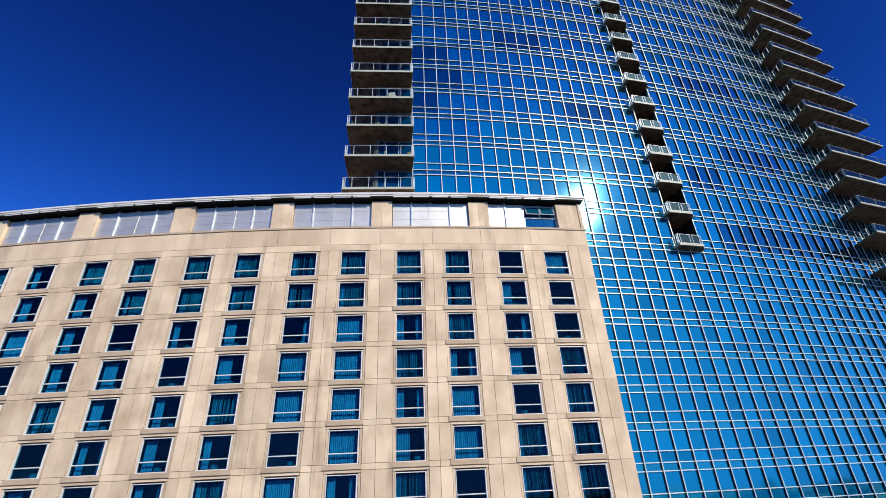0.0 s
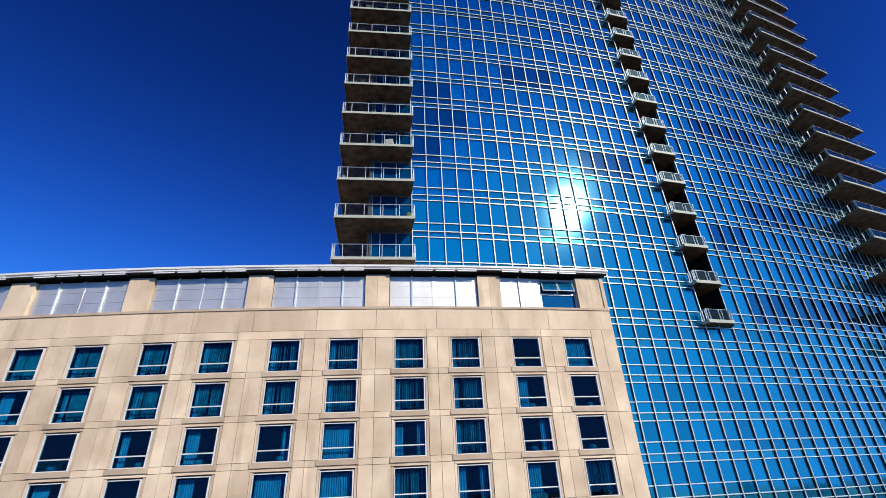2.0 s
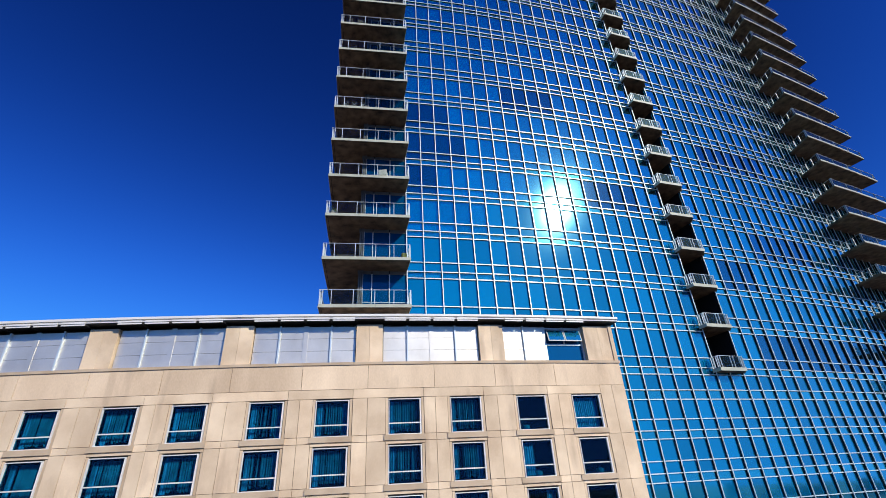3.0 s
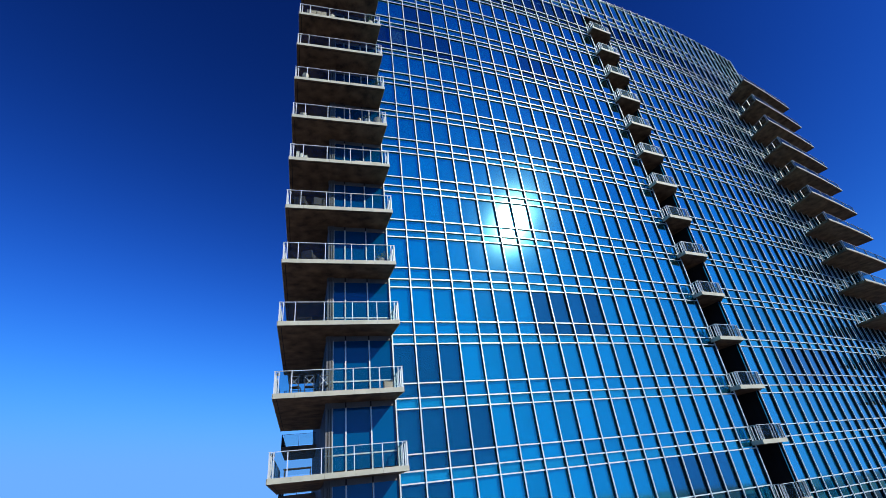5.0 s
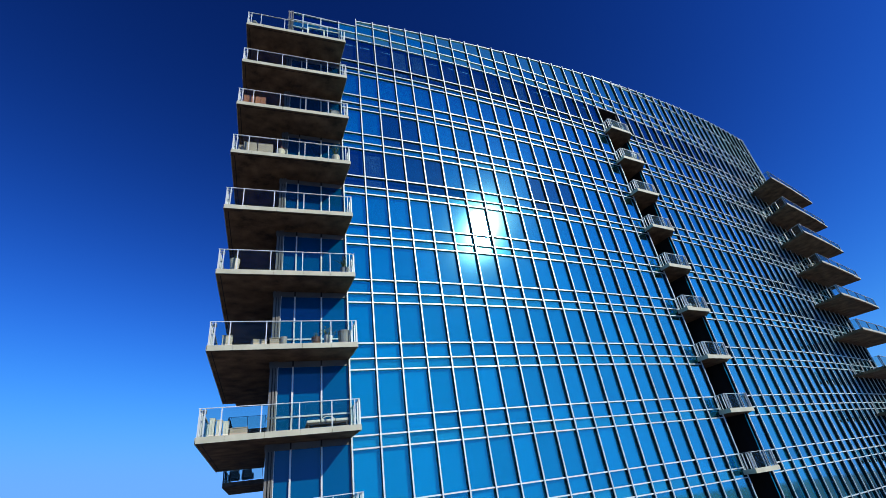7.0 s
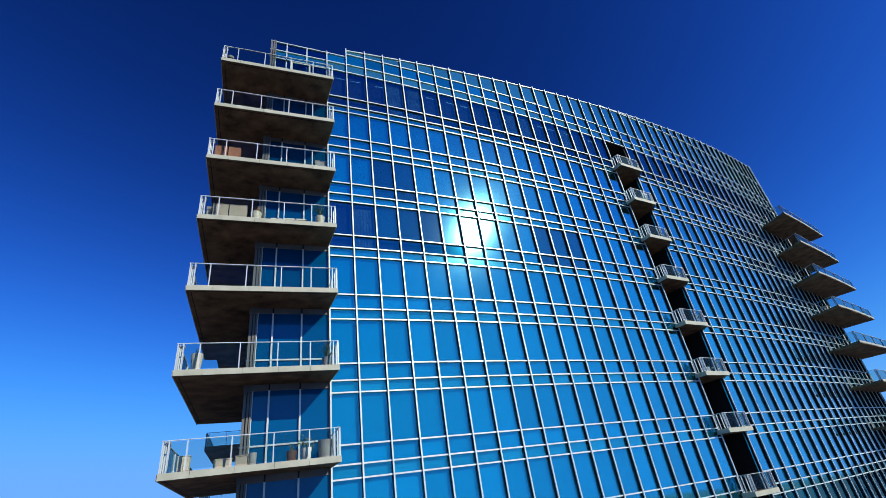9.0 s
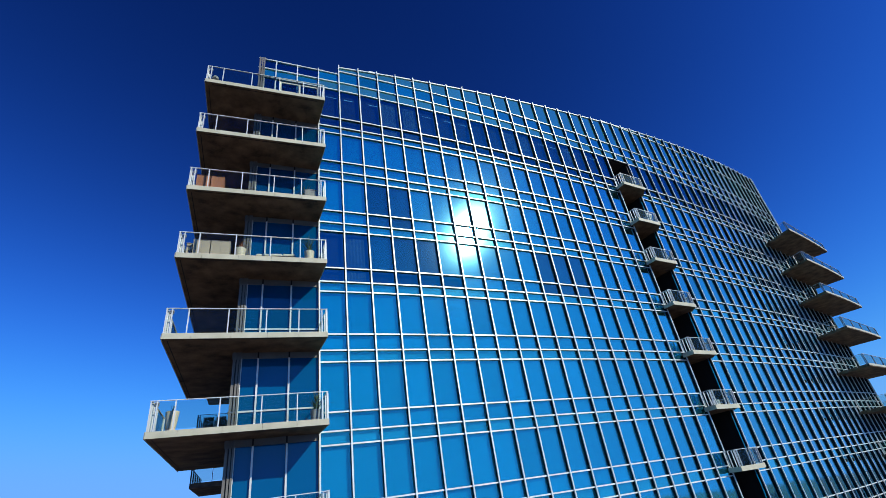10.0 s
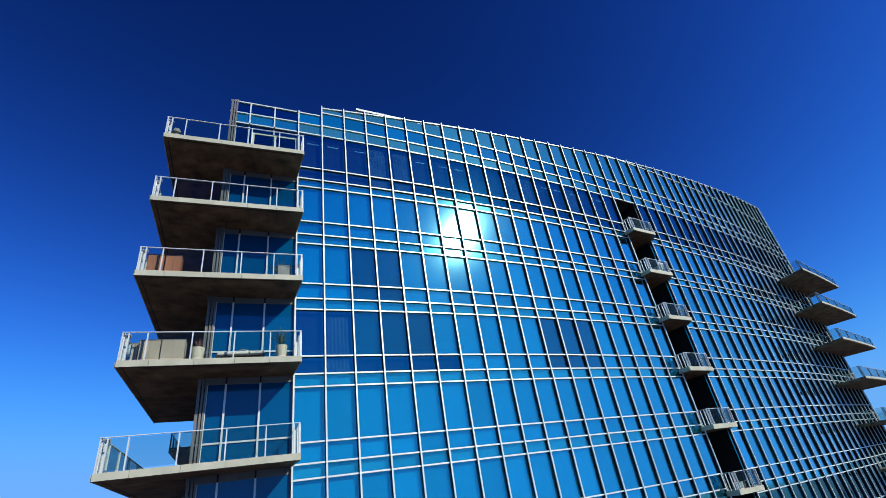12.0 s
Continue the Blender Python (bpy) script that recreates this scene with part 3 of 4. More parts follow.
def corner_terrace():
    r, l = (0.0, 0.0), (-6.49, -1.77)
    back = (-9.35, 8.3)
    corner = F.at(S_LEFT + 0.05, 0.0)
    side = F.at(S_LEFT + 0.05, -8.6)
    end = F.at(-0.05, 0.02)
    ring = [l, r, end, corner, side, back]
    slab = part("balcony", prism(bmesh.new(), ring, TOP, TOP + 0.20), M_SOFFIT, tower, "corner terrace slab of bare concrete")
    # painted edge plates, with butt joints
    def plate(p, q, cuts, out=0.03):
        p, q = Vector(p), Vector(q)
        d = q - p
        n = d.length
        m = Matrix.Translation((p.x, p.y, TOP)) @ Matrix.Rotation(math.atan2(d.y, d.x), 4, "Z")
        for a, b in zip(cuts, cuts[1:]):
            part("fascia", box(bmesh.new(), a * n + 0.006, b * n - 0.006, -out, 0.0, -0.03, 0.22, m), M_FASCIA, slab)
    plate(l, r, (0, 0.16, 0.39, 0.61, 0.81, 1.0))
    plate(back, l, (0, 0.25, 0.5, 0.75, 1.0))
    plate(r, end, (0, 1.0))
    # grooves drawn as thin near-black strips, their shade in the colour
    part("drip_groove", box(bmesh.new(), 0.35, 6.3, 0.16, 0.20, -0.006, 0.01,
         Matrix.Translation((*l, TOP)) @ Matrix.Rotation(math.atan2(1.77, 6.49), 4, "Z")), M_RECESS_SHADE, slab)
    part("drip_groove", box(bmesh.new(), 0.3, 9.8, -0.20, -0.16, -0.006, 0.01,
         Matrix.Translation((*l, TOP)) @ Matrix.Rotation(math.atan2(back[1] - l[1], back[0] - l[0]), 4, "Z")), M_RECESS_SHADE, slab)
    z = TOP + 0.22
    handrail_run(slab, (-6.48, -1.74), (-0.02, 0.03), z, (0.004, 0.035, 0.13, 0.365, 0.60, 0.81, 0.965, 0.994), 1.14)
    handrail_run(slab, (-6.46, -1.66), (-9.25, 8.2), z, (0.008, 0.05, 0.12, 0.3, 0.5, 0.7, 0.88, 0.99), 1.14)
    handrail_run(slab, (-0.05, 0.10), (-0.66, 1.95), z, (0.02, 0.18, 0.62, 0.97), 1.14)
    part("wall_lamp", box(bmesh.new(), -6.40, -6.28, -1.58, -1.45, z + 0.96, z + 1.12), M_ALUGREY, slab, "small grey wall lamp on the corner post")
    return slab


def slot_balcony():
    """The narrow balcony in front of the recessed slot."""
    m = F.place((N0 + 1) * MOD, 0.0, TOP - 0.37)
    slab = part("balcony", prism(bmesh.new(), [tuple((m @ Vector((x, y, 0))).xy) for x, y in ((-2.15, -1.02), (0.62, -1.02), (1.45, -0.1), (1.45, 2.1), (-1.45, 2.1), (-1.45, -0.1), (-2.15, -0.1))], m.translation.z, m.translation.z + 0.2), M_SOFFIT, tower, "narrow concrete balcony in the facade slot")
    part("fascia", box(bmesh.new(), -2.19, 0.66, -1.06, -1.02, -0.03, 0.26, m), M_FASCIA, slab)
    part("fascia", box(bmesh.new(), -2.19, -2.15, -1.02, -0.15, -0.03, 0.26, m), M_FASCIA, slab)

    def p(x, y):
        v = m @ Vector((x, y, 0))
        return (v.x, v.y)
    z = TOP - 0.37 + 0.26
    handrail_run(slab, p(-2.13, -0.99), p(0.6, -0.99), z, (0.01, 0.10, 0.5, 0.62, 0.9, 0.985), slim=0.016, glass=M_SLOTGLASS)
    handrail_run(slab, p(-2.13, -0.22), p(-2.13, -0.99), z, (0.05, 0.4, 0.75, 0.97), slim=0.016, glass=M_SLOTGLASS)
    handrail_run(slab, p(0.6, -0.99), p(1.4, -0.2), z, (0.05, 0.5, 0.95), slim=0.016, glass=M_SLOTGLASS)
    part("door_frame", box(bmesh.new(), -0.05, 0.05, 2.0, 2.06, 0.2, 2.9, m), M_ALUGREY, slab)
    return slab


def roof_beam():
    """A thin white canopy edge standing behind the parapet, on short posts."""
    canopy = part("roof_canopy", F.strip(bmesh.new(), 4.3, 20.0, -2.4, -1.5, TOP + 8.42, TOP + 8.60), M_ALU, tower, "thin white roof canopy behind the parapet")
    for n in range(5):
        part("post", box(bmesh.new(), -0.05, 0.05, -0.05, 0.05, TOP + 4.9, TOP + 8.44, F.place(5.5 + 3.4 * n, -1.95)), M_ALU, canopy)


roof_beam()


def strip_lights():
    """Ceiling tubes close behind the glass of the highest flat."""
    for i in (0, 1, 2, 5, 6, 7, 12, 13, 14, 16):
        s = i * MOD + (0.25 if i % 2 else 0.55)
        part("ceiling_light", F.strip(bmesh.new(), s, s + 0.72, -0.065, -0.045, TOP + 2.93, TOP + 2.965), M_CEILINGLIGHT, tower, "lit strip lamp under the ceiling")


strip_lights()


def far_terrace():
    """The long terrace round the other end of the tower."""
    s0, s1 = 52.2, 65.0
    z = TOP - 1.28
    ring = [F.at(s0, 3.19), F.at((s0 + s1) / 2, 3.19), F.at(s1, 3.19), F.at(s1, -7.0), F.at(S_RIGHT + 0.05, -7.0), F.at(S_RIGHT + 0.05, 0.0), F.at(s0 + 1.4, 0.0)]
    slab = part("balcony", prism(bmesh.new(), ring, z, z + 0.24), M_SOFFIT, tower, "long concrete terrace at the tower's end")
    part("fascia", F.strip(bmesh.new(), s0 - 0.03, s1 + 0.03, 3.19, 3.22, z + 0.06, z + 0.27), M_FASCIA, slab)
    part("fascia", F.strip(bmesh.new(), s1, s1 + 0.03, -7.0, 3.19, z + 0.06, z + 0.27), M_FASCIA, slab)
    handrail_run(slab, F.at(s0 + 0.05, 3.12), F.at(s1 - 0.05, 3.12), z + 0.24, (0.005, 0.25, 0.5, 0.75, 0.995), mat=M_ALUGREY)
    handrail_run(slab, F.at(s0 + 1.3, 0.2), F.at(s0 + 0.05, 3.1), z + 0.24, (0.03, 0.34, 0.66, 0.97), mat=M_ALUGREY)
    handrail_run(slab, F.at(s1 - 0.05, 3.1), F.at(s1 - 0.05, -6.9), z + 0.24, (0.01, 0.25, 0.5, 0.75, 0.99), mat=M_ALUGREY)
    return slab


def rear_terrace():
    """A dark-railed terrace farther back along the tower's end wall."""
    wide, near, far = 3.2, -19.0, -27.0
    ring = [F.at(S_LEFT - wide, near), F.at(S_LEFT + 0.1, near), F.at(S_LEFT + 0.1, far), F.at(S_LEFT - wide, far)]
    slab = part("balcony", prism(bmesh.new(), ring, TOP, TOP + 0.33), M_SOFFIT, tower, "concrete terrace on the end wall")
    z = TOP + 0.33
    handrail_run(slab, F.at(S_LEFT - wide + 0.05, near - 0.05), F.at(S_LEFT, near - 0.05), z, (0.01, 0.06, 0.5, 0.98), mat=M_BRONZE_SHADE)
    handrail_run(slab, F.at(S_LEFT - wide + 0.05, near - 0.05), F.at(S_LEFT - wide + 0.05, far), z, (0.01, 0.2, 0.4, 0.6, 0.8, 0.99), mat=M_BRONZE_SHADE)
    return slab


def repeat_down(first, count):
    for k in range(1, count):
        copy_thing(first, pose(0, 0, -FLOOR * k))


repeat_down(corner_terrace(), 17)
repeat_down(slot_balcony(), 18)
repeat_down(rear_terrace(), 17)
repeat_down(far_terrace(), 18)

# ---- the stone hotel wing ----
W = Arc(-10.18, -2.55, 13.2, 217.0)
PAIR, INNER = 8.91, 4.18          # a pair of windows repeats, and the step inside a pair
GLASS_W, GLASS_H, PITCH = 2.02, 2.15, 2.89
WIN_TOP = TOP - 68.72
W_LEFT, W_RIGHT = -40.0, 26.35
DETAILED = 9
WROWS = 19
COLS = sorted(PAIR * m + d for m in range(-4, 3) for d in (0.0, INNER))

wing = tagged(new("hotel_wing"), "curved beige limestone hotel wing with square windows and a white cornice", "building")
wing.empty_display_size = 0.5


def wing_shell():
    n = 24
    ss = [W_LEFT + 0.1 + (W_RIGHT - W_LEFT - 0.2) * i / n for i in range(n + 1)]
    # the solid mass behind the windows, its near-black standing in for room shade
    ring = [W.at(s, -1.6) for s in ss] + [W.at(ss[-1], -16.0), W.at(ss[0], -16.0)]
    part("wall", prism(bmesh.new(), ring, 0.0, TOP - 63.2), M_ROOM_SHADE, wing, "near-black mass standing in for unlit rooms behind the windows")
    part("end_wall", W.strip(bmesh.new(), W_RIGHT - 0.3, W_RIGHT, -16.0, -0.02, 0.0, TOP - 63.4, 0.3), M_STONE, wing)
    part("end_wall", W.strip(bmesh.new(), W_LEFT, W_LEFT + 0.3, -16.0, -0.02, 0.0, TOP - 63.4, 0.3), M_STONE, wing)
    # floors between the rooms
    for r in range(WROWS):
        z = WIN_TOP + 0.35 - PITCH * r
        part("floor_slab", W.strip(bmesh.new(), W_LEFT + 0.3, W_RIGHT - 0.3, -1.6, -0.3, z - 0.2, z, 4.0), M_ROOM_SHADE, wing)


wing_shell()

stone_count = 0
stone_far = bmesh.new()


def stone(s0, s1, z0, z1, out=0.0, depth=0.28, name="stone_panel", mat=None):
    """One facing panel with a 28 mm joint round it."""
    global stone_count
    j = 0.014
    near = z1 > WIN_TOP - PITCH * DETAILED and stone_count < 1150
    if near:
        bm = W.strip(bmesh.new(), s0 + j, s1 - j, -depth, out, z0 + j, z1 - j, 4.0)
        part(name, bm, mat or M_STONE, wing)
        stone_count += 1
    else:
        W.strip(stone_far, s0 + j, s1 - j, -depth, out, z0 + j, z1 - j, 4.0)


def cut_points():
    """Joint lines and openings along the wing."""
    marks = []
    for c in COLS:
        marks.append((c, c + GLASS_W))
    return marks


FR = 0.05   # window frame


def window_unit(s, z, style, rnd, parent):
    """A square hotel window: white frame, rail, glass and what hangs behind it."""
    m = W.place(s + GLASS_W / 2, 0.0, z - GLASS_H)
    hw = GLASS_W / 2
    bm = bmesh.new()
    for x0, x1, z0, z1 in ((-hw - FR, -hw, -FR, GLASS_H + FR), (hw, hw + FR + 0.04, -FR, GLASS_H + FR),
                           (-hw, hw, -FR, 0.0)):
        box(bm, x0, x1, -0.02, 0.16, z0, z1, m)
    win = part("window", bm, M_WFRAME, parent)
    part("head", box(bmesh.new(), -hw, hw, -0.015, 0.16, GLASS_H, GLASS_H + FR, m), M_WFRAME, win)
    part("gasket", box(bmesh.new(), -hw - FR, hw + FR, 0.02, 0.16, GLASS_H + FR, GLASS_H + FR + 0.05, m), M_BRONZE_SHADE, win, "dark joint over the window head")
    part("rail", box(bmesh.new(), -hw, hw, 0.02, 0.10, 0.62, 0.69, m), M_WFRAME, win)
    g = part("pane", box(bmesh.new(), -hw, hw, 0.12, 0.13, 0.0, GLASS_H, m), M_WGLASS, win)
    g.visible_shadow = False

    def curtain(x0, x1, mat, fold=0.045, zlow=0.06, thin=0.0):
        bm = bmesh.new()
        n = max(6, int((x1 - x0) / 0.045))
        lo, hi = [], []
        for i in range(n + 1):
            x = x0 + (x1 - x0) * i / n
            y = 0.44 + fold * math.sin(i * 1.9 + rnd.random()) + rnd.uniform(-0.012, 0.012)
            lo.append(bm.verts.new(m @ Vector((x, y, zlow + (rnd.uniform(0.0, 0.22) if thin else 0.0)))))
            hi.append(bm.verts.new(m @ Vector((x, y, GLASS_H - 0.10))))
        for i in range(n):
            if rnd.random() >= thin:
                bm.faces.new((lo[i], lo[i + 1], hi[i + 1], hi[i]))
        part("curtain", bm, mat, win)
    if style == "sheer":
        curtain(-hw + 0.05, hw - 0.05, M_SHEER, 0.07, 0.12, 0.28)
        curtain(-hw + 0.02, -hw + 0.35, M_CURTAIN)
        if rnd.random() < 0.5:
            curtain(hw - 0.4, hw - 0.02, M_CURTAIN)
    elif style == "drawn":
        curtain(-hw + 0.02, hw - 0.02, M_CURTAIN)
    elif style == "left":
        curtain(-hw + 0.02, -hw + rnd.uniform(0.5, 1.1), M_CURTAIN)
    elif style == "sides":
        curtain(-hw + 0.02, -hw + 0.55, M_CURTAIN)
        curtain(hw - 0.5, hw - 0.02, M_CURTAIN)
    elif style == "right":
        curtain(hw - 0.6, hw - 0.02, M_CURTAIN)
    if style in ("left", "open", "right"):
        # a round-backed chair in the room, its top just over the sill
        bm = bmesh.new()
        x = rnd.uniform(-0.5, 0.5)
        lathe(bm, [(0.24, 0.0), (0.27, 0.1), (0.25, 0.25), (0.15, 0.33)], 12, m @ Matrix.Translation((x, 0.62, 0.02)))
        part("chair_back", bm, M_SHEER, win)
    return win


KINDS = {"s": "sheer", "d": "drawn", "l": "left", "o": "open", "b": "sides", "r": "right"}
# what hangs in each window, row by row from the top
HANGINGS = ("slssssssssod", "sllssssssslo", "ldlollrdbsro", "oollolddsbls", "losllsddbdos", "olobllodldss", "lolobsdbsoss", "sllodslbsdls", "olsdbsldsols")


def wing_front():
    rnd = random.Random(11)
    marks = cut_points()
    # bands over the first row: frieze, then lintel course
    seams = [W_LEFT]
    for c in COLS:
        seams += [c - 1.45 if (COLS.index(c) % 2 == 0) else c - 1.08]
    seams.append(W_RIGHT)
    z_frieze0, z_frieze1 = TOP - 67.98, TOP - 66.35
    for a, b in zip(seams, seams[1:]):
        stone(a, b, z_frieze0, z_frieze1, 0.0, mat=M_FRIEZE)
    part("ledge", W.strip(bmesh.new(), W_LEFT, W_RIGHT + 0.05, -0.3, 0.07, TOP - 66.36, TOP - 66.18, 2.0), M_LEDGE, wing)
    for r in range(WROWS):
        z = WIN_TOP - PITCH * r                 # head of the glass
        top = TOP - 67.98 if r == 0 else z + 0.30
        foot = z - GLASS_H - 0.38               # underside of the ledge course
        low = z - PITCH + 0.30
        for i, (c0, c1) in enumerate(marks):
            left = marks[i - 1][1] if i else W_LEFT
            mid = seams[i + 1]
            # pier between this window and the one before, split by a joint
            edges = [left + (0.30 if i else 0), mid, c0 - 0.24] if i else [W_LEFT, c0 - 0.24]
            if r == 0:
                # the course over the first windows runs on across the piers
                stone(edges[0], c1 + 0.30, z + 0.14, top, 0.004)
            for a, b in zip(edges, edges[1:]):
                if b - a > 0.15:
                    # a shallow course at sill height, then the tall pier panel
                    stone(a, b, low, low + 0.41)
                    stone(a, b, low + 0.41, z + 0.14 if r == 0 else top)
            # narrow jamb, lintel over the window and the ledge course under it
            stone(c0 - 0.24, c0 - FR, z - GLASS_H - FR, z + 0.14, -0.03)
            stone(c1 + FR + 0.06, c1 + 0.30, z - GLASS_H - FR, z + 0.14, -0.05, mat=M_LEDGE)
            if r:
                stone(c0 - 0.24, c1 + 0.30, z + 0.14, top, 0.0)
            stone(c0 - 0.24, c1 + 0.30, low, foot - 0.01, 0.0)
            if r < DETAILED:
                part("ledge", W.strip(bmesh.new(), c0 - 0.34, c1 + 0.36, -0.2, 0.06, foot, z - GLASS_H - FR, 4.0), M_LEDGE, wing)
                st = KINDS[HANGINGS[r][i - 2]] if i > 1 else "left"
                window_unit(c0, z, st, rnd, wing)
            else:
                W.strip(stone_far, c0 - 0.34, c1 + 0.36, -0.2, 0.10, foot, z - GLASS_H - FR, 4.0)
        a = marks[-1][1] + 0.30
        stone(a, a + 0.95, low, top)
        stone(a + 0.95, W_RIGHT, low, top)
    tagged(part("stone_panels", stone_far, M_STONE, wing), kind="stuff")
    # recessed joints show this backing
    for r in range(WROWS):
        z = WIN_TOP - PITCH * r
        for i, (c0, c1) in enumerate(marks):
            left = marks[i - 1][1] + 0.3 if i else W_LEFT + 0.3
            W.strip(backing, left, c0 - 0.24, -0.26, -0.035, z - PITCH + 0.30, z + 0.30, 4.0)
        W.strip(backing, marks[-1][1] + 0.3, W_RIGHT - 0.3, -0.26, -0.035, z - PITCH + 0.30, z + 0.30, 4.0)
        W.strip(backing, W_LEFT + 0.3, W_RIGHT - 0.3, -0.26, -0.035, z - PITCH + 0.14, z - GLASS_H - 0.08, 4.0)
    W.strip(backing, W_LEFT + 0.3, W_RIGHT - 0.3, -0.26, -0.035, WIN_TOP + 0.15, TOP - 66.4, 4.0)
    part("joint_backing", backing, M_JOINT, wing, "dark recessed joints")
    # dark glass of the lower rows
    bm = bmesh.new()
    for r in range(DETAILED, WROWS):
        z = WIN_TOP - PITCH * r
        for c0, c1 in marks:
            W.strip(bm, c0 - FR, c1 + FR, -0.22, -0.12, z - GLASS_H - FR, z + 0.14, 4.0)
    tagged(part("panes", bm, M_WGLASS, wing), kind="stuff")


backing = bmesh.new()
wing_front()


def top_floor():
    """Set-back top storey: stone piers, white panels between them, one clear window, and the cornice above."""
    z0, z1 = TOP - 66.18, TOP - 63.45
    piers = [(PAIR * m - 2.35, PAIR * m - 0.48) for m in range(-4, 3)]
    piers.append((23.9, W_RIGHT))
    for a, b in piers:
        mid = (a + b) / 2
        for p, q in ((a, mid), (mid, b)):
            part("stone_panel", W.strip(bmesh.new(), p + 0.006, q - 0.006, -0.9, -0.10, z0, z1, 3.0), M_STONE, wing)
    for n, ((_, a), (b, _)) in enumerate(zip(piers, piers[1:])):
        last = n == len(piers) - 2
        w = (b - a) / 4
        for i in range(4):
            p, q = a + w * i, a + w * (i + 1)
            if last and i >= 2:
                continue
            for j in range(3):
                h = (z1 - z0 - 0.1) / 3
                part("white_panel", W.strip(bmesh.new(), p + 0.05, q - 0.05, -0.42, -0.36 - 0.004 * j, z0 + 0.05 + h * j, z0 + 0.03 + h * (j + 1), 3.0), M_BLIND, wing)
            if i % 2:
                part("fin", W.strip(bmesh.new(), p - 0.05, p + 0.05, -0.42, -0.24, z0, z1, 3.0), M_ALU, wing)
            elif i:
                part("fin", W.strip(bmesh.new(), p - 0.16, p + 0.16, -0.42, -0.33, z0, z1, 3.0), M_BLIND, wing)
        if last:
            p, q = a + 2 * w, b
            part("pane", W.strip(bmesh.new(), p + 0.06, q - 0.06, -0.62, -0.60, z0 + 1.34, z1 - 0.05, 3.0), M_SHADEDGLASS, wing)
            part("pane", W.strip(bmesh.new(), p + 0.06, q - 0.06, -0.62, -0.60, z0 + 0.05, z0 + 1.32, 3.0), M_DIM, wing)
            # two top-hung sashes, pushed open
            half = (q - p - 0.46) / 2
            for n_sash in range(2):
                hinge = W.place(p + 0.32 + half * (n_sash + 0.5), -0.48, z1 - 0.20) @ Matrix.Rotation(radians(-17), 4, "X")
                sash = part("sash", box(bmesh.new(), -half / 2 + 0.02, half / 2 - 0.02, -0.02, 0.02, -0.10, 0.0, hinge), M_ALUGREY, wing, "open top-hung window sash")
                for x0, x1, e0, e1 in ((-half / 2 + 0.02, -half / 2 + 0.09, -0.95, -0.10), (half / 2 - 0.09, half / 2 - 0.02, -0.95, -0.10), (-half / 2 + 0.02, half / 2 - 0.02, -1.04, -0.95)):
                    part("frame", box(bmesh.new(), x0, x1, -0.02, 0.02, e0, e1, hinge), M_ALUGREY, sash)
                part("pane", box(bmesh.new(), -half / 2 + 0.09, half / 2 - 0.09, -0.008, 0.008, -0.95, -0.10, hinge), M_SPAN, sash)
            for c, d, e, g in ((p, p + 0.26, z0, z1), ((p + q) / 2 + 0.05, (p + q) / 2 + 0.15, z0 + 1.4, z1), (q - 0.1, q, z0, z1),
                               (p, q, z0 + 1.28, z0 + 1.40), (p, q, z1 - 0.18, z1 - 0.06)):
                part("window_frame", W.strip(bmesh.new(), c, d, -0.60, -0.50, e, g, 3.0), M_ALU, wing)
    part("wall", W.strip(bmesh.new(), W_LEFT + 0.3, W_RIGHT - 0.3, -1.4, -0.92, z0, z1 + 0.2, 3.0), M_ROOM_SHADE, wing)
    # cornice: thin roof edge, soffit and sun-shade blades on brackets
    part("roof", W.strip(bmesh.new(), W_LEFT - 0.4, W_RIGHT + 0.35, -16.5, 0.42, z1 + 0.28, z1 + 0.34, 2.0), M_CORNICE, wing)
    part("cornice", W.strip(bmesh.new(), W_LEFT - 0.4, W_RIGHT + 0.40, 0.34, 0.50, z1 + 0.44, z1 + 0.60, 2.0), M_CORNICE, wing, "white metal roof edge")
    part("cornice", W.strip(bmesh.new(), W_LEFT - 0.4, W_RIGHT + 0.40, -0.6, 0.34, z1 + 0.35, z1 + 0.58, 2.0), M_CORNICE, wing)
    part("soffit", W.strip(bmesh.new(), W_LEFT - 0.3, W_RIGHT + 0.3, -0.9, 0.34, z1 + 0.20, z1 + 0.275, 2.0), M_BRONZE_SHADE, wing, "dark bronze soffit under the roof edge")
    for n, ((_, a), (b, _)) in enumerate(zip(piers, piers[1:])):
        w = (b - a) / 4
        for i in range(4):
            p, q = a + w * i, a + w * (i + 1)
            for j in range(2):
                part("sun_shade", W.strip(bmesh.new(), p + 0.1, q - 0.12, 0.40 + 0.05 * j, 0.44 + 0.05 * j, z1 + 0.12 + 0.12 * j, z1 + 0.22 + 0.14 * j, 3.0), M_CORNICE, wing)
            part("bracket", W.strip(bmesh.new(), q - 0.06, q + 0.02, -0.3, 0.46, z1 + 0.08, z1 + 0.19, 3.0), M_BRONZE_SHADE, wing)


top_floor()
panes()
terrace_front()


# ---- things on the terraces ----
def terrace(k, u, v, turn=0.0):
    """A place on the corner terrace of storey k: u metres along its edge from the outer corner, v metres in from it."""
    return (Matrix.Translation((-6.49, -1.77, TOP + 0.20 - FLOOR * (k - 1))) @ Matrix.Rotation(math.atan2(1.77, 6.49), 4, "Z")
            @ Matrix.Translation((u, v, 0)) @ Matrix.Rotation(radians(turn), 4, "Z"))


def rear(k, u, v, turn=0.0):
    x, y = F.at(S_LEFT - 3.2, -19.0)
    return (Matrix.Translation((x, y, TOP + 0.33 - FLOOR * (k - 1))) @ Matrix.Rotation(F.angle, 4, "Z")
            @ Matrix.Translation((u, v, 0)) @ Matrix.Rotation(radians(turn), 4, "Z"))


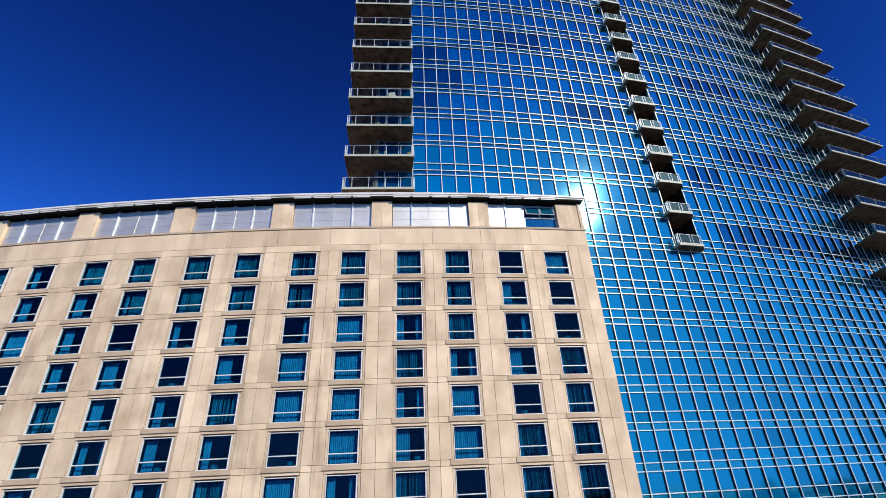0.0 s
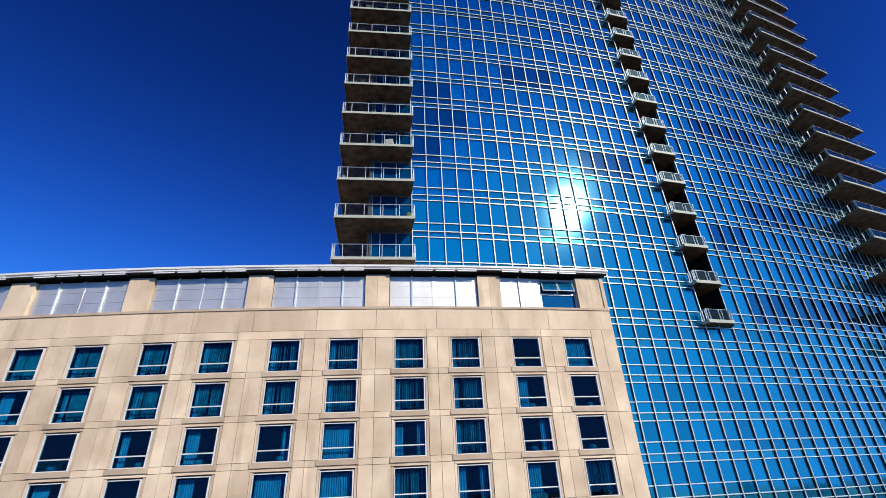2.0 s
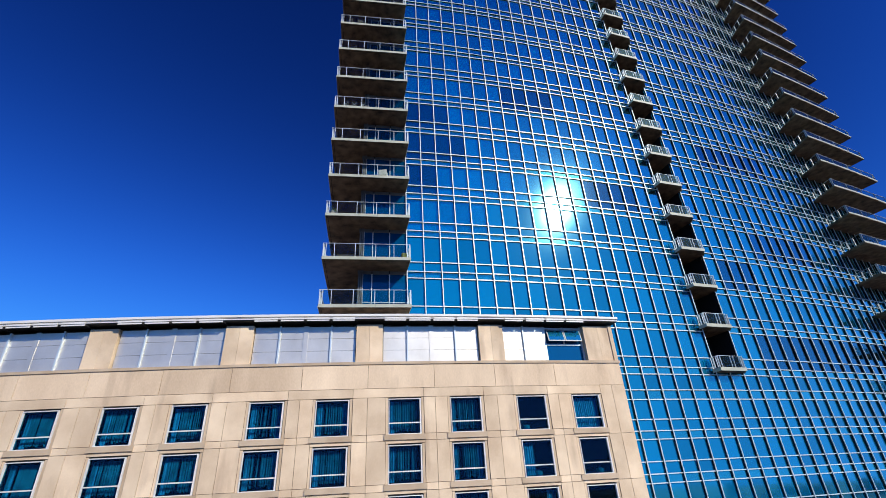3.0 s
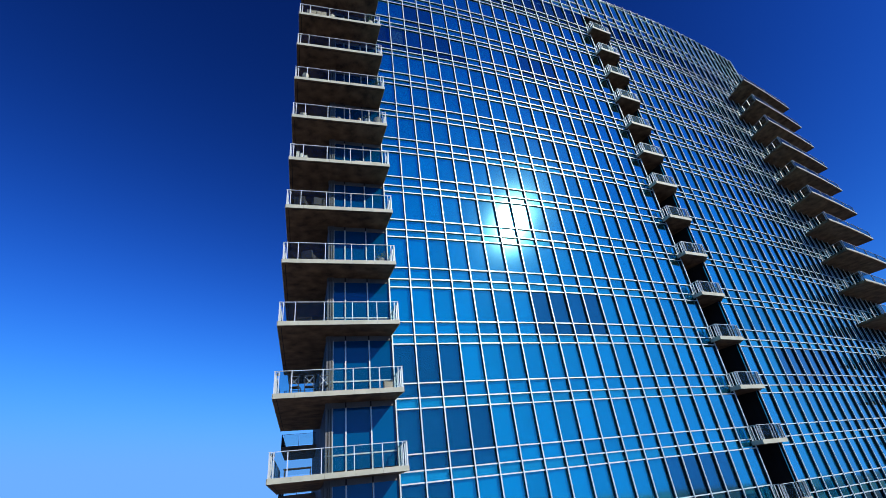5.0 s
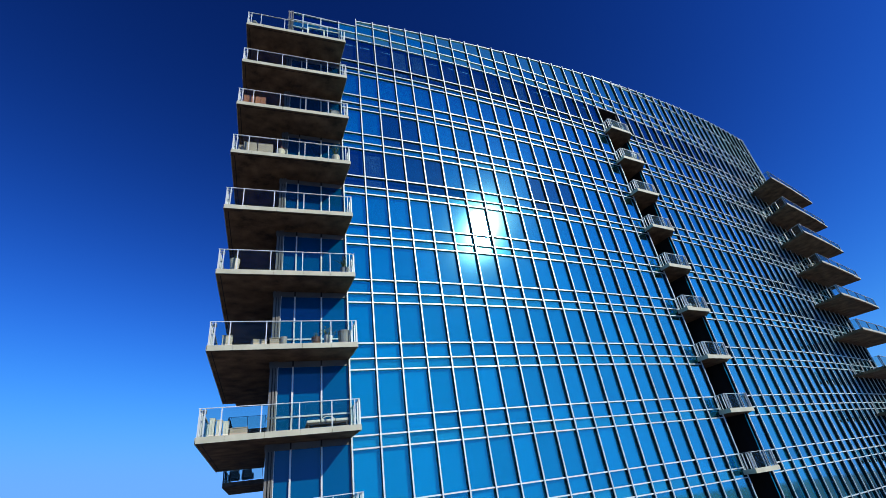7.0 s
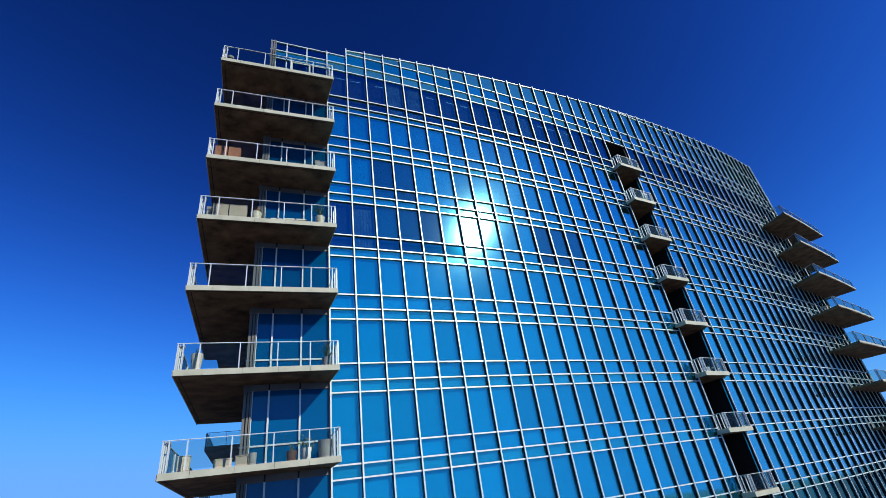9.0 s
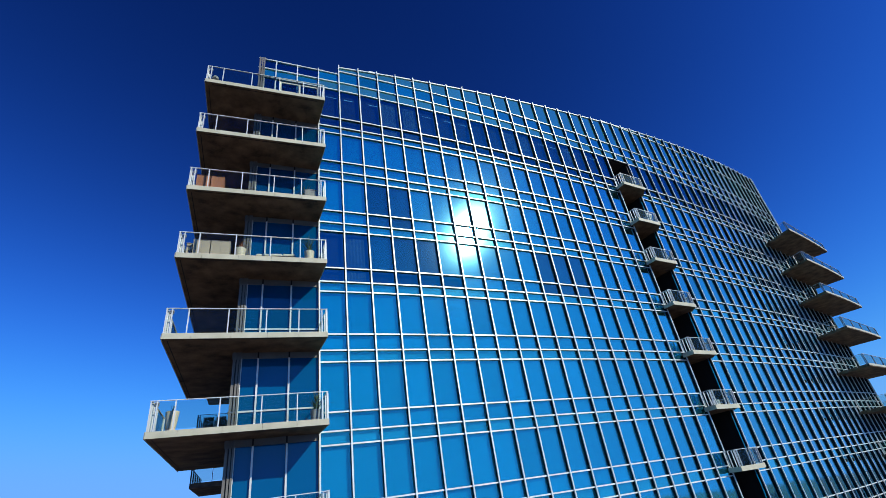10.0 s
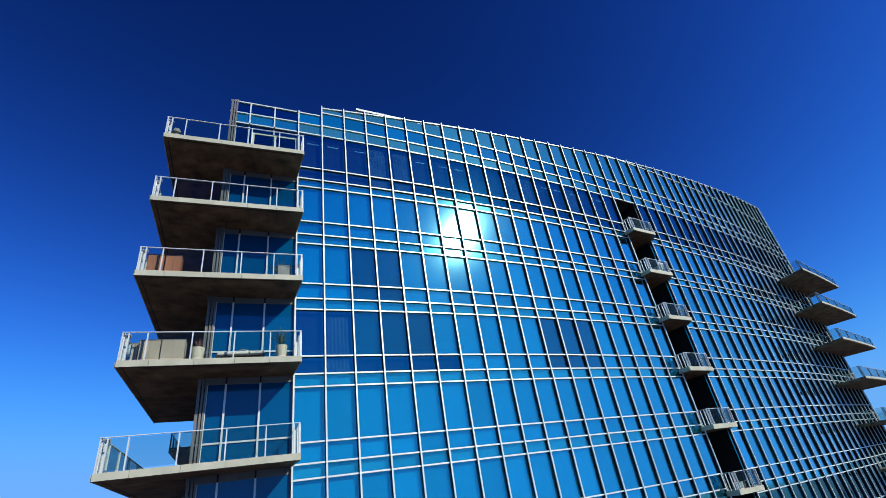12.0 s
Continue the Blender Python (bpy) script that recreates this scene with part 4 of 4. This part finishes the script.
def slot(k, x, y, turn=0.0):
    return F.place((N0 + 1) * MOD, 0.0, TOP - 0.17 - FLOOR * (k - 1)) @ Matrix.Translation((x, y, 0)) @ Matrix.Rotation(radians(turn), 4, "Z")


def end_terrace(k, s, out, turn=0.0):
    return F.place(s, out, TOP - 1.04 - FLOOR * (k - 1)) @ Matrix.Rotation(radians(turn), 4, "Z")


def thing(name, m, label, category, group=""):
    ob = tagged(new(name), label, category, group)
    ob.empty_display_size = 0.2
    ob.matrix_world = m
    return ob


def blades(bm, count, length, spread, rnd, base=0.0, width=0.035):
    for _ in range(count):
        a, lean, ln = rnd.uniform(0, 2 * math.pi), rnd.uniform(0.1, spread), length * rnd.uniform(0.6, 1.1)
        side = Vector((-math.sin(a), math.cos(a), 0)) * width
        prev = None
        for i in range(5):
            t = i / 4
            bend = lean * (0.4 + 0.9 * t)
            p = Vector((math.cos(a) * math.sin(bend) * ln * t, math.sin(a) * math.sin(bend) * ln * t, base + math.cos(bend) * ln * t))
            w = side * (1 - t * 0.92)
            pair = (bm.verts.new(p - w), bm.verts.new(p + w))
            if prev:
                bm.faces.new((prev[0], prev[1], pair[1], pair[0]))
            prev = pair
    return bm


def potted(m, label, radius=0.22, height=0.5, mat=None, plant="agave", seed=1, taper=0.75):
    rnd = random.Random(seed)
    pot = thing("plant_pot", m, label, "plant pot")
    r = radius
    part("pot", lathe(bmesh.new(), [(r * taper, 0.0), (r * (taper + 1) / 2, height * 0.4), (r, height), (r * 0.9, height), (r * 0.86, height * 0.86)], 22), mat or M_POTPALE, pot)
    part("soil", lathe(bmesh.new(), [(r * 0.84, height * 0.82), (r * 0.8, height * 0.87)], 16), M_WICKER, pot)
    if plant == "agave":
        part("leaves", blades(bmesh.new(), 44, 0.95, 0.95, rnd, height * 0.85, 0.03), M_LEAF, pot)
    elif plant == "spikes":
        part("leaves", blades(bmesh.new(), 22, 0.42, 0.8, rnd, height * 0.85, 0.018), M_LEAF, pot)
    elif plant == "grass":
        part("leaves", blades(bmesh.new(), 60, 0.55, 0.6, rnd, height * 0.85, 0.012), M_RUST if mat is M_POTPALE else M_LEAF, pot)
    elif plant == "bush":
        bm = bmesh.new()
        for _ in range(90):
            p = Vector((rnd.gauss(0, r * 0.8), rnd.gauss(0, r * 0.8), height + abs(rnd.gauss(0.18, 0.13))))
            q = Matrix.Translation(p) @ Euler((rnd.uniform(0, 6), rnd.uniform(0, 6), 0)).to_matrix().to_4x4()
            vs = [bm.verts.new(q @ Vector(c)) for c in ((-0.05, 0, 0), (0, -0.02, 0), (0.06, 0, 0.01), (0, 0.025, 0))]
            bm.faces.new(vs)
        part("leaves", bm, M_LEAF, pot)
    return pot


def cabinet(m, w, d, h, mat, label):
    c = thing("storage_cabinet", m, label, "cabinet")
    part("body", bevelled(box(bmesh.new(), 0, w, 0, d, 0.06, h - 0.03), 0.008), mat, c)
    part("top", bevelled(box(bmesh.new(), -0.015, w + 0.015, -0.02, d, h - 0.03, h), 0.006), mat, c)
    for i in range(2):
        part("door", bevelled(box(bmesh.new(), 0.01 + i * w / 2, (i + 1) * w / 2 - 0.01, -0.018, 0.0, 0.08, h - 0.05), 0.004), mat, c)
    part("plinth", box(bmesh.new(), 0.03, w - 0.03, 0.03, d - 0.03, 0.0, 0.06), M_WICKER, c)
    return c


def armchair(m, mat, label, cushion=None):
    c = thing("armchair", m, label, "chair")
    part("seat", bevelled(box(bmesh.new(), -0.34, 0.34, -0.34, 0.34, 0.16, 0.40), 0.03, 2), mat, c)
    back = Matrix.Translation((0, 0.34, 0.36)) @ Matrix.Rotation(-0.22, 4, "X")
    part("backrest", bevelled(box(bmesh.new(), -0.36, 0.36, -0.06, 0.06, 0.0, 0.52, back), 0.03, 2), mat, c)
    for s in (-1, 1):
        part("armrest", bevelled(box(bmesh.new(), s * 0.36 - 0.05, s * 0.36 + 0.05, -0.34, 0.36, 0.18, 0.60), 0.025, 2), mat, c)
        for y in (-0.28, 0.28):
            part("leg", box(bmesh.new(), s * 0.30 - 0.02, s * 0.30 + 0.02, y - 0.02, y + 0.02, 0.0, 0.17), mat, c)
    if cushion:
        part("cushion", bevelled(box(bmesh.new(), -0.29, 0.29, -0.33, 0.27, 0.41, 0.52), 0.04, 2), cushion, c)
    return c


def cross_chair(m, label):
    """Metal chair with a crossed lattice back."""
    c = thing("garden_chair", m, label, "chair", "crossed-back garden chairs")
    part("seat", bevelled(box(bmesh.new(), -0.25, 0.25, -0.24, 0.24, 0.42, 0.46), 0.01), M_WICKER, c)
    for x in (-0.23, 0.23):
        for y, h in ((-0.22, 0.42), (0.22, 0.98)):
            part("leg", box(bmesh.new(), x - 0.018, x + 0.018, y - 0.018, y + 0.018, 0.0, h), M_WICKER, c)
    part("top_rail", box(bmesh.new(), -0.25, 0.25, 0.20, 0.24, 0.94, 0.99), M_WICKER, c)
    for s in (-1, 1):
        q = Matrix.Translation((0, 0.22, 0.70)) @ Matrix.Rotation(s * math.atan2(0.46, 0.46), 4, "Y")
        part("cross_bar", box(bmesh.new(), -0.32, 0.32, -0.012, 0.012, -0.018, 0.018, q), M_ALUGREY, c)
    return c


def low_table(m, w, d, h, mat, label):
    t = thing("low_table", m, label, "table")
    part("tabletop", bevelled(box(bmesh.new(), -w / 2, w / 2, -d / 2, d / 2, h - 0.04, h), 0.008), mat, t)
    for x in (-1, 1):
        for y in (-1, 1):
            part("leg", box(bmesh.new(), x * (w / 2 - 0.05) - 0.025, x * (w / 2 - 0.05) + 0.025, y * (d / 2 - 0.05) - 0.025, y * (d / 2 - 0.05) + 0.025, 0.0, h - 0.04), mat, t)
    return t


def daybed(m, label):
    b = thing("daybed", m, label, "lounger")
    part("frame", bevelled(box(bmesh.new(), -0.95, 0.95, -0.36, 0.36, 0.22, 0.30), 0.01), M_WICKER, b)
    for x in (-0.85, 0.85):
        for y in (-0.3, 0.3):
            part("leg", box(bmesh.new(), x - 0.03, x + 0.03, y - 0.03, y + 0.03, 0.0, 0.22), M_WICKER, b)
    for i in range(3):
        part("cushion", bevelled(box(bmesh.new(), -0.93 + i * 0.63, -0.93 + i * 0.63 + 0.59, -0.34, 0.34, 0.305, 0.43), 0.04, 2), M_CREAM, b)
    bm = bmesh.new()
    pts = [Vector((0.05 + 0.30 * math.cos(a), 0.05, 0.42 + 0.20 * math.sin(a))) for a in (math.pi * i / 10 for i in range(11))]
    for p, q in zip(pts, pts[1:]):
        d = q - p
        t = Matrix.Translation(p) @ d.to_track_quat("X", "Z").to_matrix().to_4x4()
        box(bm, 0, d.length, -0.02, 0.02, -0.02, 0.02, t)
    part("carrying_hoop", bm, M_CREAM, b)
    return b


def crate(m, w, d, h, mat, label):
    c = thing("planter_box", m, label, "box")
    part("body", bevelled(box(bmesh.new(), -w / 2, w / 2, -d / 2, d / 2, 0.0, h), 0.015), mat, c)
    part("rim", bevelled(box(bmesh.new(), -w / 2 - 0.02, w / 2 + 0.02, -d / 2 - 0.02, d / 2 + 0.02, h, h + 0.04), 0.008), mat, c)
    return c


def lantern(m, label):
    c = thing("garden_lantern", m, label, "lantern")
    part("base", lathe(bmesh.new(), [(0.15, 0.0), (0.16, 0.05), (0.10, 0.10), (0.09, 0.35)], 18), M_POTGREY, c)
    part("bowl", lathe(bmesh.new(), [(0.09, 0.35), (0.19, 0.42), (0.20, 0.55), (0.12, 0.68), (0.04, 0.74)], 18), M_POTGREY, c)
    return c


def windscreen(m, w, h, label):
    """A low white frame with two panes, standing on its own feet."""
    c = thing("windscreen", m, label, "screen")
    for z0, z1 in ((0.08, 0.18), (h - 0.12, h)):
        part("rail", bevelled(box(bmesh.new(), 0.0, w, -0.04, 0.04, z0, z1), 0.006), M_CREAM, c)
    for x in (0.0, w / 2 - 0.05, w - 0.11):
        part("stile", bevelled(box(bmesh.new(), x, x + 0.11, -0.045, 0.045, 0.0, h - 0.003), 0.006), M_CREAM, c)
    for x0, x1 in ((0.11, w / 2 - 0.05), (w / 2 + 0.06, w - 0.11)):
        part("pane", box(bmesh.new(), x0, x1, -0.01, 0.01, 0.18, h - 0.12), M_NAVY, c)
    return c


windscreen(terrace(1, 4.05, 0.22), 2.35, 1.06, "low white framed windscreen with two dark panes")
lantern(terrace(1, 0.45, 0.35), "dark grey stone lantern in a terrace corner")
cabinet(terrace(3, 0.30, 0.30), 0.62, 0.5, 0.98, M_RUST, "red-brown wooden storage cabinet on a terrace")
cabinet(terrace(3, 0.98, 0.30), 0.62, 0.5, 0.98, M_RUST, "red-brown wooden storage cabinet on a terrace")
crate(terrace(3, 5.95, 0.60), 0.62, 0.45, 0.70, M_POTGREY, "square grey planter beside a terrace rail")
potted(terrace(3, 5.72, 1.15), "grey pot with spiky green leaves", 0.22, 0.60, M_POTGREY, "agave", 3)
cabinet(terrace(4, 0.28, 0.62), 0.25, 0.5, 0.93, M_BOX, "narrow taupe storage box behind terrace glass")
cabinet(terrace(4, 0.60, 0.30), 0.72, 0.55, 0.95, M_BOX, "taupe outdoor cabinet behind terrace glass")
cabinet(terrace(4, 1.36, 0.30), 0.84, 0.55, 0.95, M_BOX, "taupe outdoor cabinet behind terrace glass")
potted(terrace(4, 2.66, 0.40), "cream pot with dry brown grass", 0.27, 0.58, M_POTPALE, "grass", 5)
daybed(terrace(4, 4.33, 0.75, -4), "low dark daybed with cream cushions")
potted(terrace(4, 5.92, 0.42), "tapered cream pot with spiky green agave", 0.25, 0.62, M_POTPALE, "agave", 7)
potted(terrace(6, 0.75, 0.45), "tall tapered cream pot with a spiky plant", 0.25, 0.80, M_POTPALE, "spikes", 9, 0.6)
potted(terrace(6, 6.25, 0.50), "dark grey pot with a small spiky plant", 0.24, 0.50, M_POTGREY, "agave", 11)
cabinet(terrace(7, 0.55, 0.35), 0.42, 0.4, 0.62, M_POTPALE, "pale cream storage box on a terrace")
potted(terrace(7, 4.75, 0.35), "brown glazed pot with a spiky plant", 0.22, 0.42, M_BROWNPOT, "spikes", 15, 0.8)
potted(terrace(7, 5.35, 0.35), "white glazed pot with a small leafy plant", 0.22, 0.48, M_CREAM, "bush", 17, 0.7)
potted(terrace(7, 6.15, 0.45), "large rounded charcoal pot", 0.33, 0.74, M_POTGREY, "none", 19, 0.8)
crate(terrace(7, 2.15, 0.55, 14), 0.62, 0.42, 0.34, M_BOX, "tan wooden crate on a terrace floor")
crate(terrace(7, 2.85, 0.5, -8), 0.42, 0.36, 0.40, M_BOX, "tan wooden crate on a terrace floor")
potted(terrace(7, 3.25, 0.45), "small charcoal pot beside wooden crates", 0.16, 0.5, M_POTGREY, "none", 21, 0.9)
for i in range(3):
    cabinet(terrace(8, 0.42 + i * 0.26, 0.3 + 0.1 * i), 0.20, 0.4, 0.80 - 0.06 * i, M_CREAM, "slim white storage box on a terrace")
crate(terrace(8, 1.55, 0.9), 0.7, 0.45, 0.38, M_BOX, "low tan planter box on a terrace")
daybed(terrace(8, 5.3, 0.7), "low dark daybed with pale cushions")
armchair(terrace(9, 0.95, 0.75, 160), M_WICKER, "dark wicker armchair behind terrace glass", M_WICKER)
armchair(terrace(9, 1.95, 0.75, 190), M_WICKER, "dark wicker armchair behind terrace glass", M_WICKER)
low_table(terrace(9, 3.0, 1.2), 0.7, 0.5, 0.5, M_WICKER, "small dark terrace table")
crate(terrace(9, 4.9, 0.7), 1.2, 0.4, 0.28, M_WICKER, "long dark low planter box")
armchair(terrace(10, 1.6, 0.9, 150), M_WICKER, "dark wicker armchair on a terrace", M_WICKER)
potted(terrace(10, 5.9, 0.6), "charcoal pot with green leaves", 0.25, 0.45, M_POTGREY, "bush", 23)
low_table(terrace(11, 1.4, 0.9), 0.8, 0.6, 0.45, M_WICKER, "small dark terrace table")
for i in range(3):
    cross_chair(terrace(12, 1.05 + i * 0.72, 0.70, 180 + 12 * (i - 1)), "dark metal garden chair with crossed back")
crate(terrace(12, 6.0, 0.55), 0.55, 0.45, 0.42, M_BOX, "tan wooden planter box by a terrace rail")
low_table(terrace(13, 1.35, 0.75), 1.3, 0.7, 0.42, M_WICKER, "long low dark terrace table")
armchair(terrace(14, 4.55, 0.75, 170), M_CREAM, "cream upholstered terrace armchair", M_CREAM)
low_table(terrace(14, 5.5, 0.8), 0.6, 0.5, 0.4, M_BOX, "small tan terrace table")
crate(terrace(16, 1.7, 0.6), 1.3, 0.45, 0.35, M_WICKER, "long dark low planter box")
potted(terrace(16, 6.25, 0.45), "olive green glazed pot", 0.24, 0.52, M_LIME, "none", 29)
potted(terrace(15, 0.5, 0.5), "dark pot with a leafy plant", 0.22, 0.45, M_POTGREY, "bush", 31)
for k in (5, 8, 9, 11):
    armchair(rear(k, 0.8, 0.9, 180), M_WICKER, "dark wicker armchair on a rear terrace", M_WICKER)
    armchair(rear(k, 1.8, 0.9, 170), M_WICKER, "dark wicker armchair on a rear terrace", M_WICKER)
potted(rear(5, 1.35, 0.4), "dark pot with a leafy plant", 0.22, 0.5, M_POTGREY, "bush", 33)
armchair(slot(2, -0.3, -0.5, 180), M_CREAM, "small pale balcony chair", M_CREAM)
potted(slot(6, -1.2, -0.5), "round cream pouffe on a small balcony", 0.34, 0.45, M_CREAM, "none", 35, 0.9)
low_table(slot(6, -0.4, -0.5), 0.5, 0.4, 0.45, M_BOX, "small brown balcony table")
armchair(end_terrace(2, 56.0, 2.0, 10), M_WICKER, "black wicker armchair on the end terrace", M_WICKER)
armchair(end_terrace(2, 57.2, 2.0, -5), M_WICKER, "black wicker armchair on the end terrace", M_WICKER)
cross_chair(end_terrace(3, 53.6, 1.6, 20), "dark slatted garden chair")
low_table(end_terrace(4, 54.5, 1.6), 1.0, 0.6, 0.7, M_CREAM, "pale rectangular table on the end terrace")
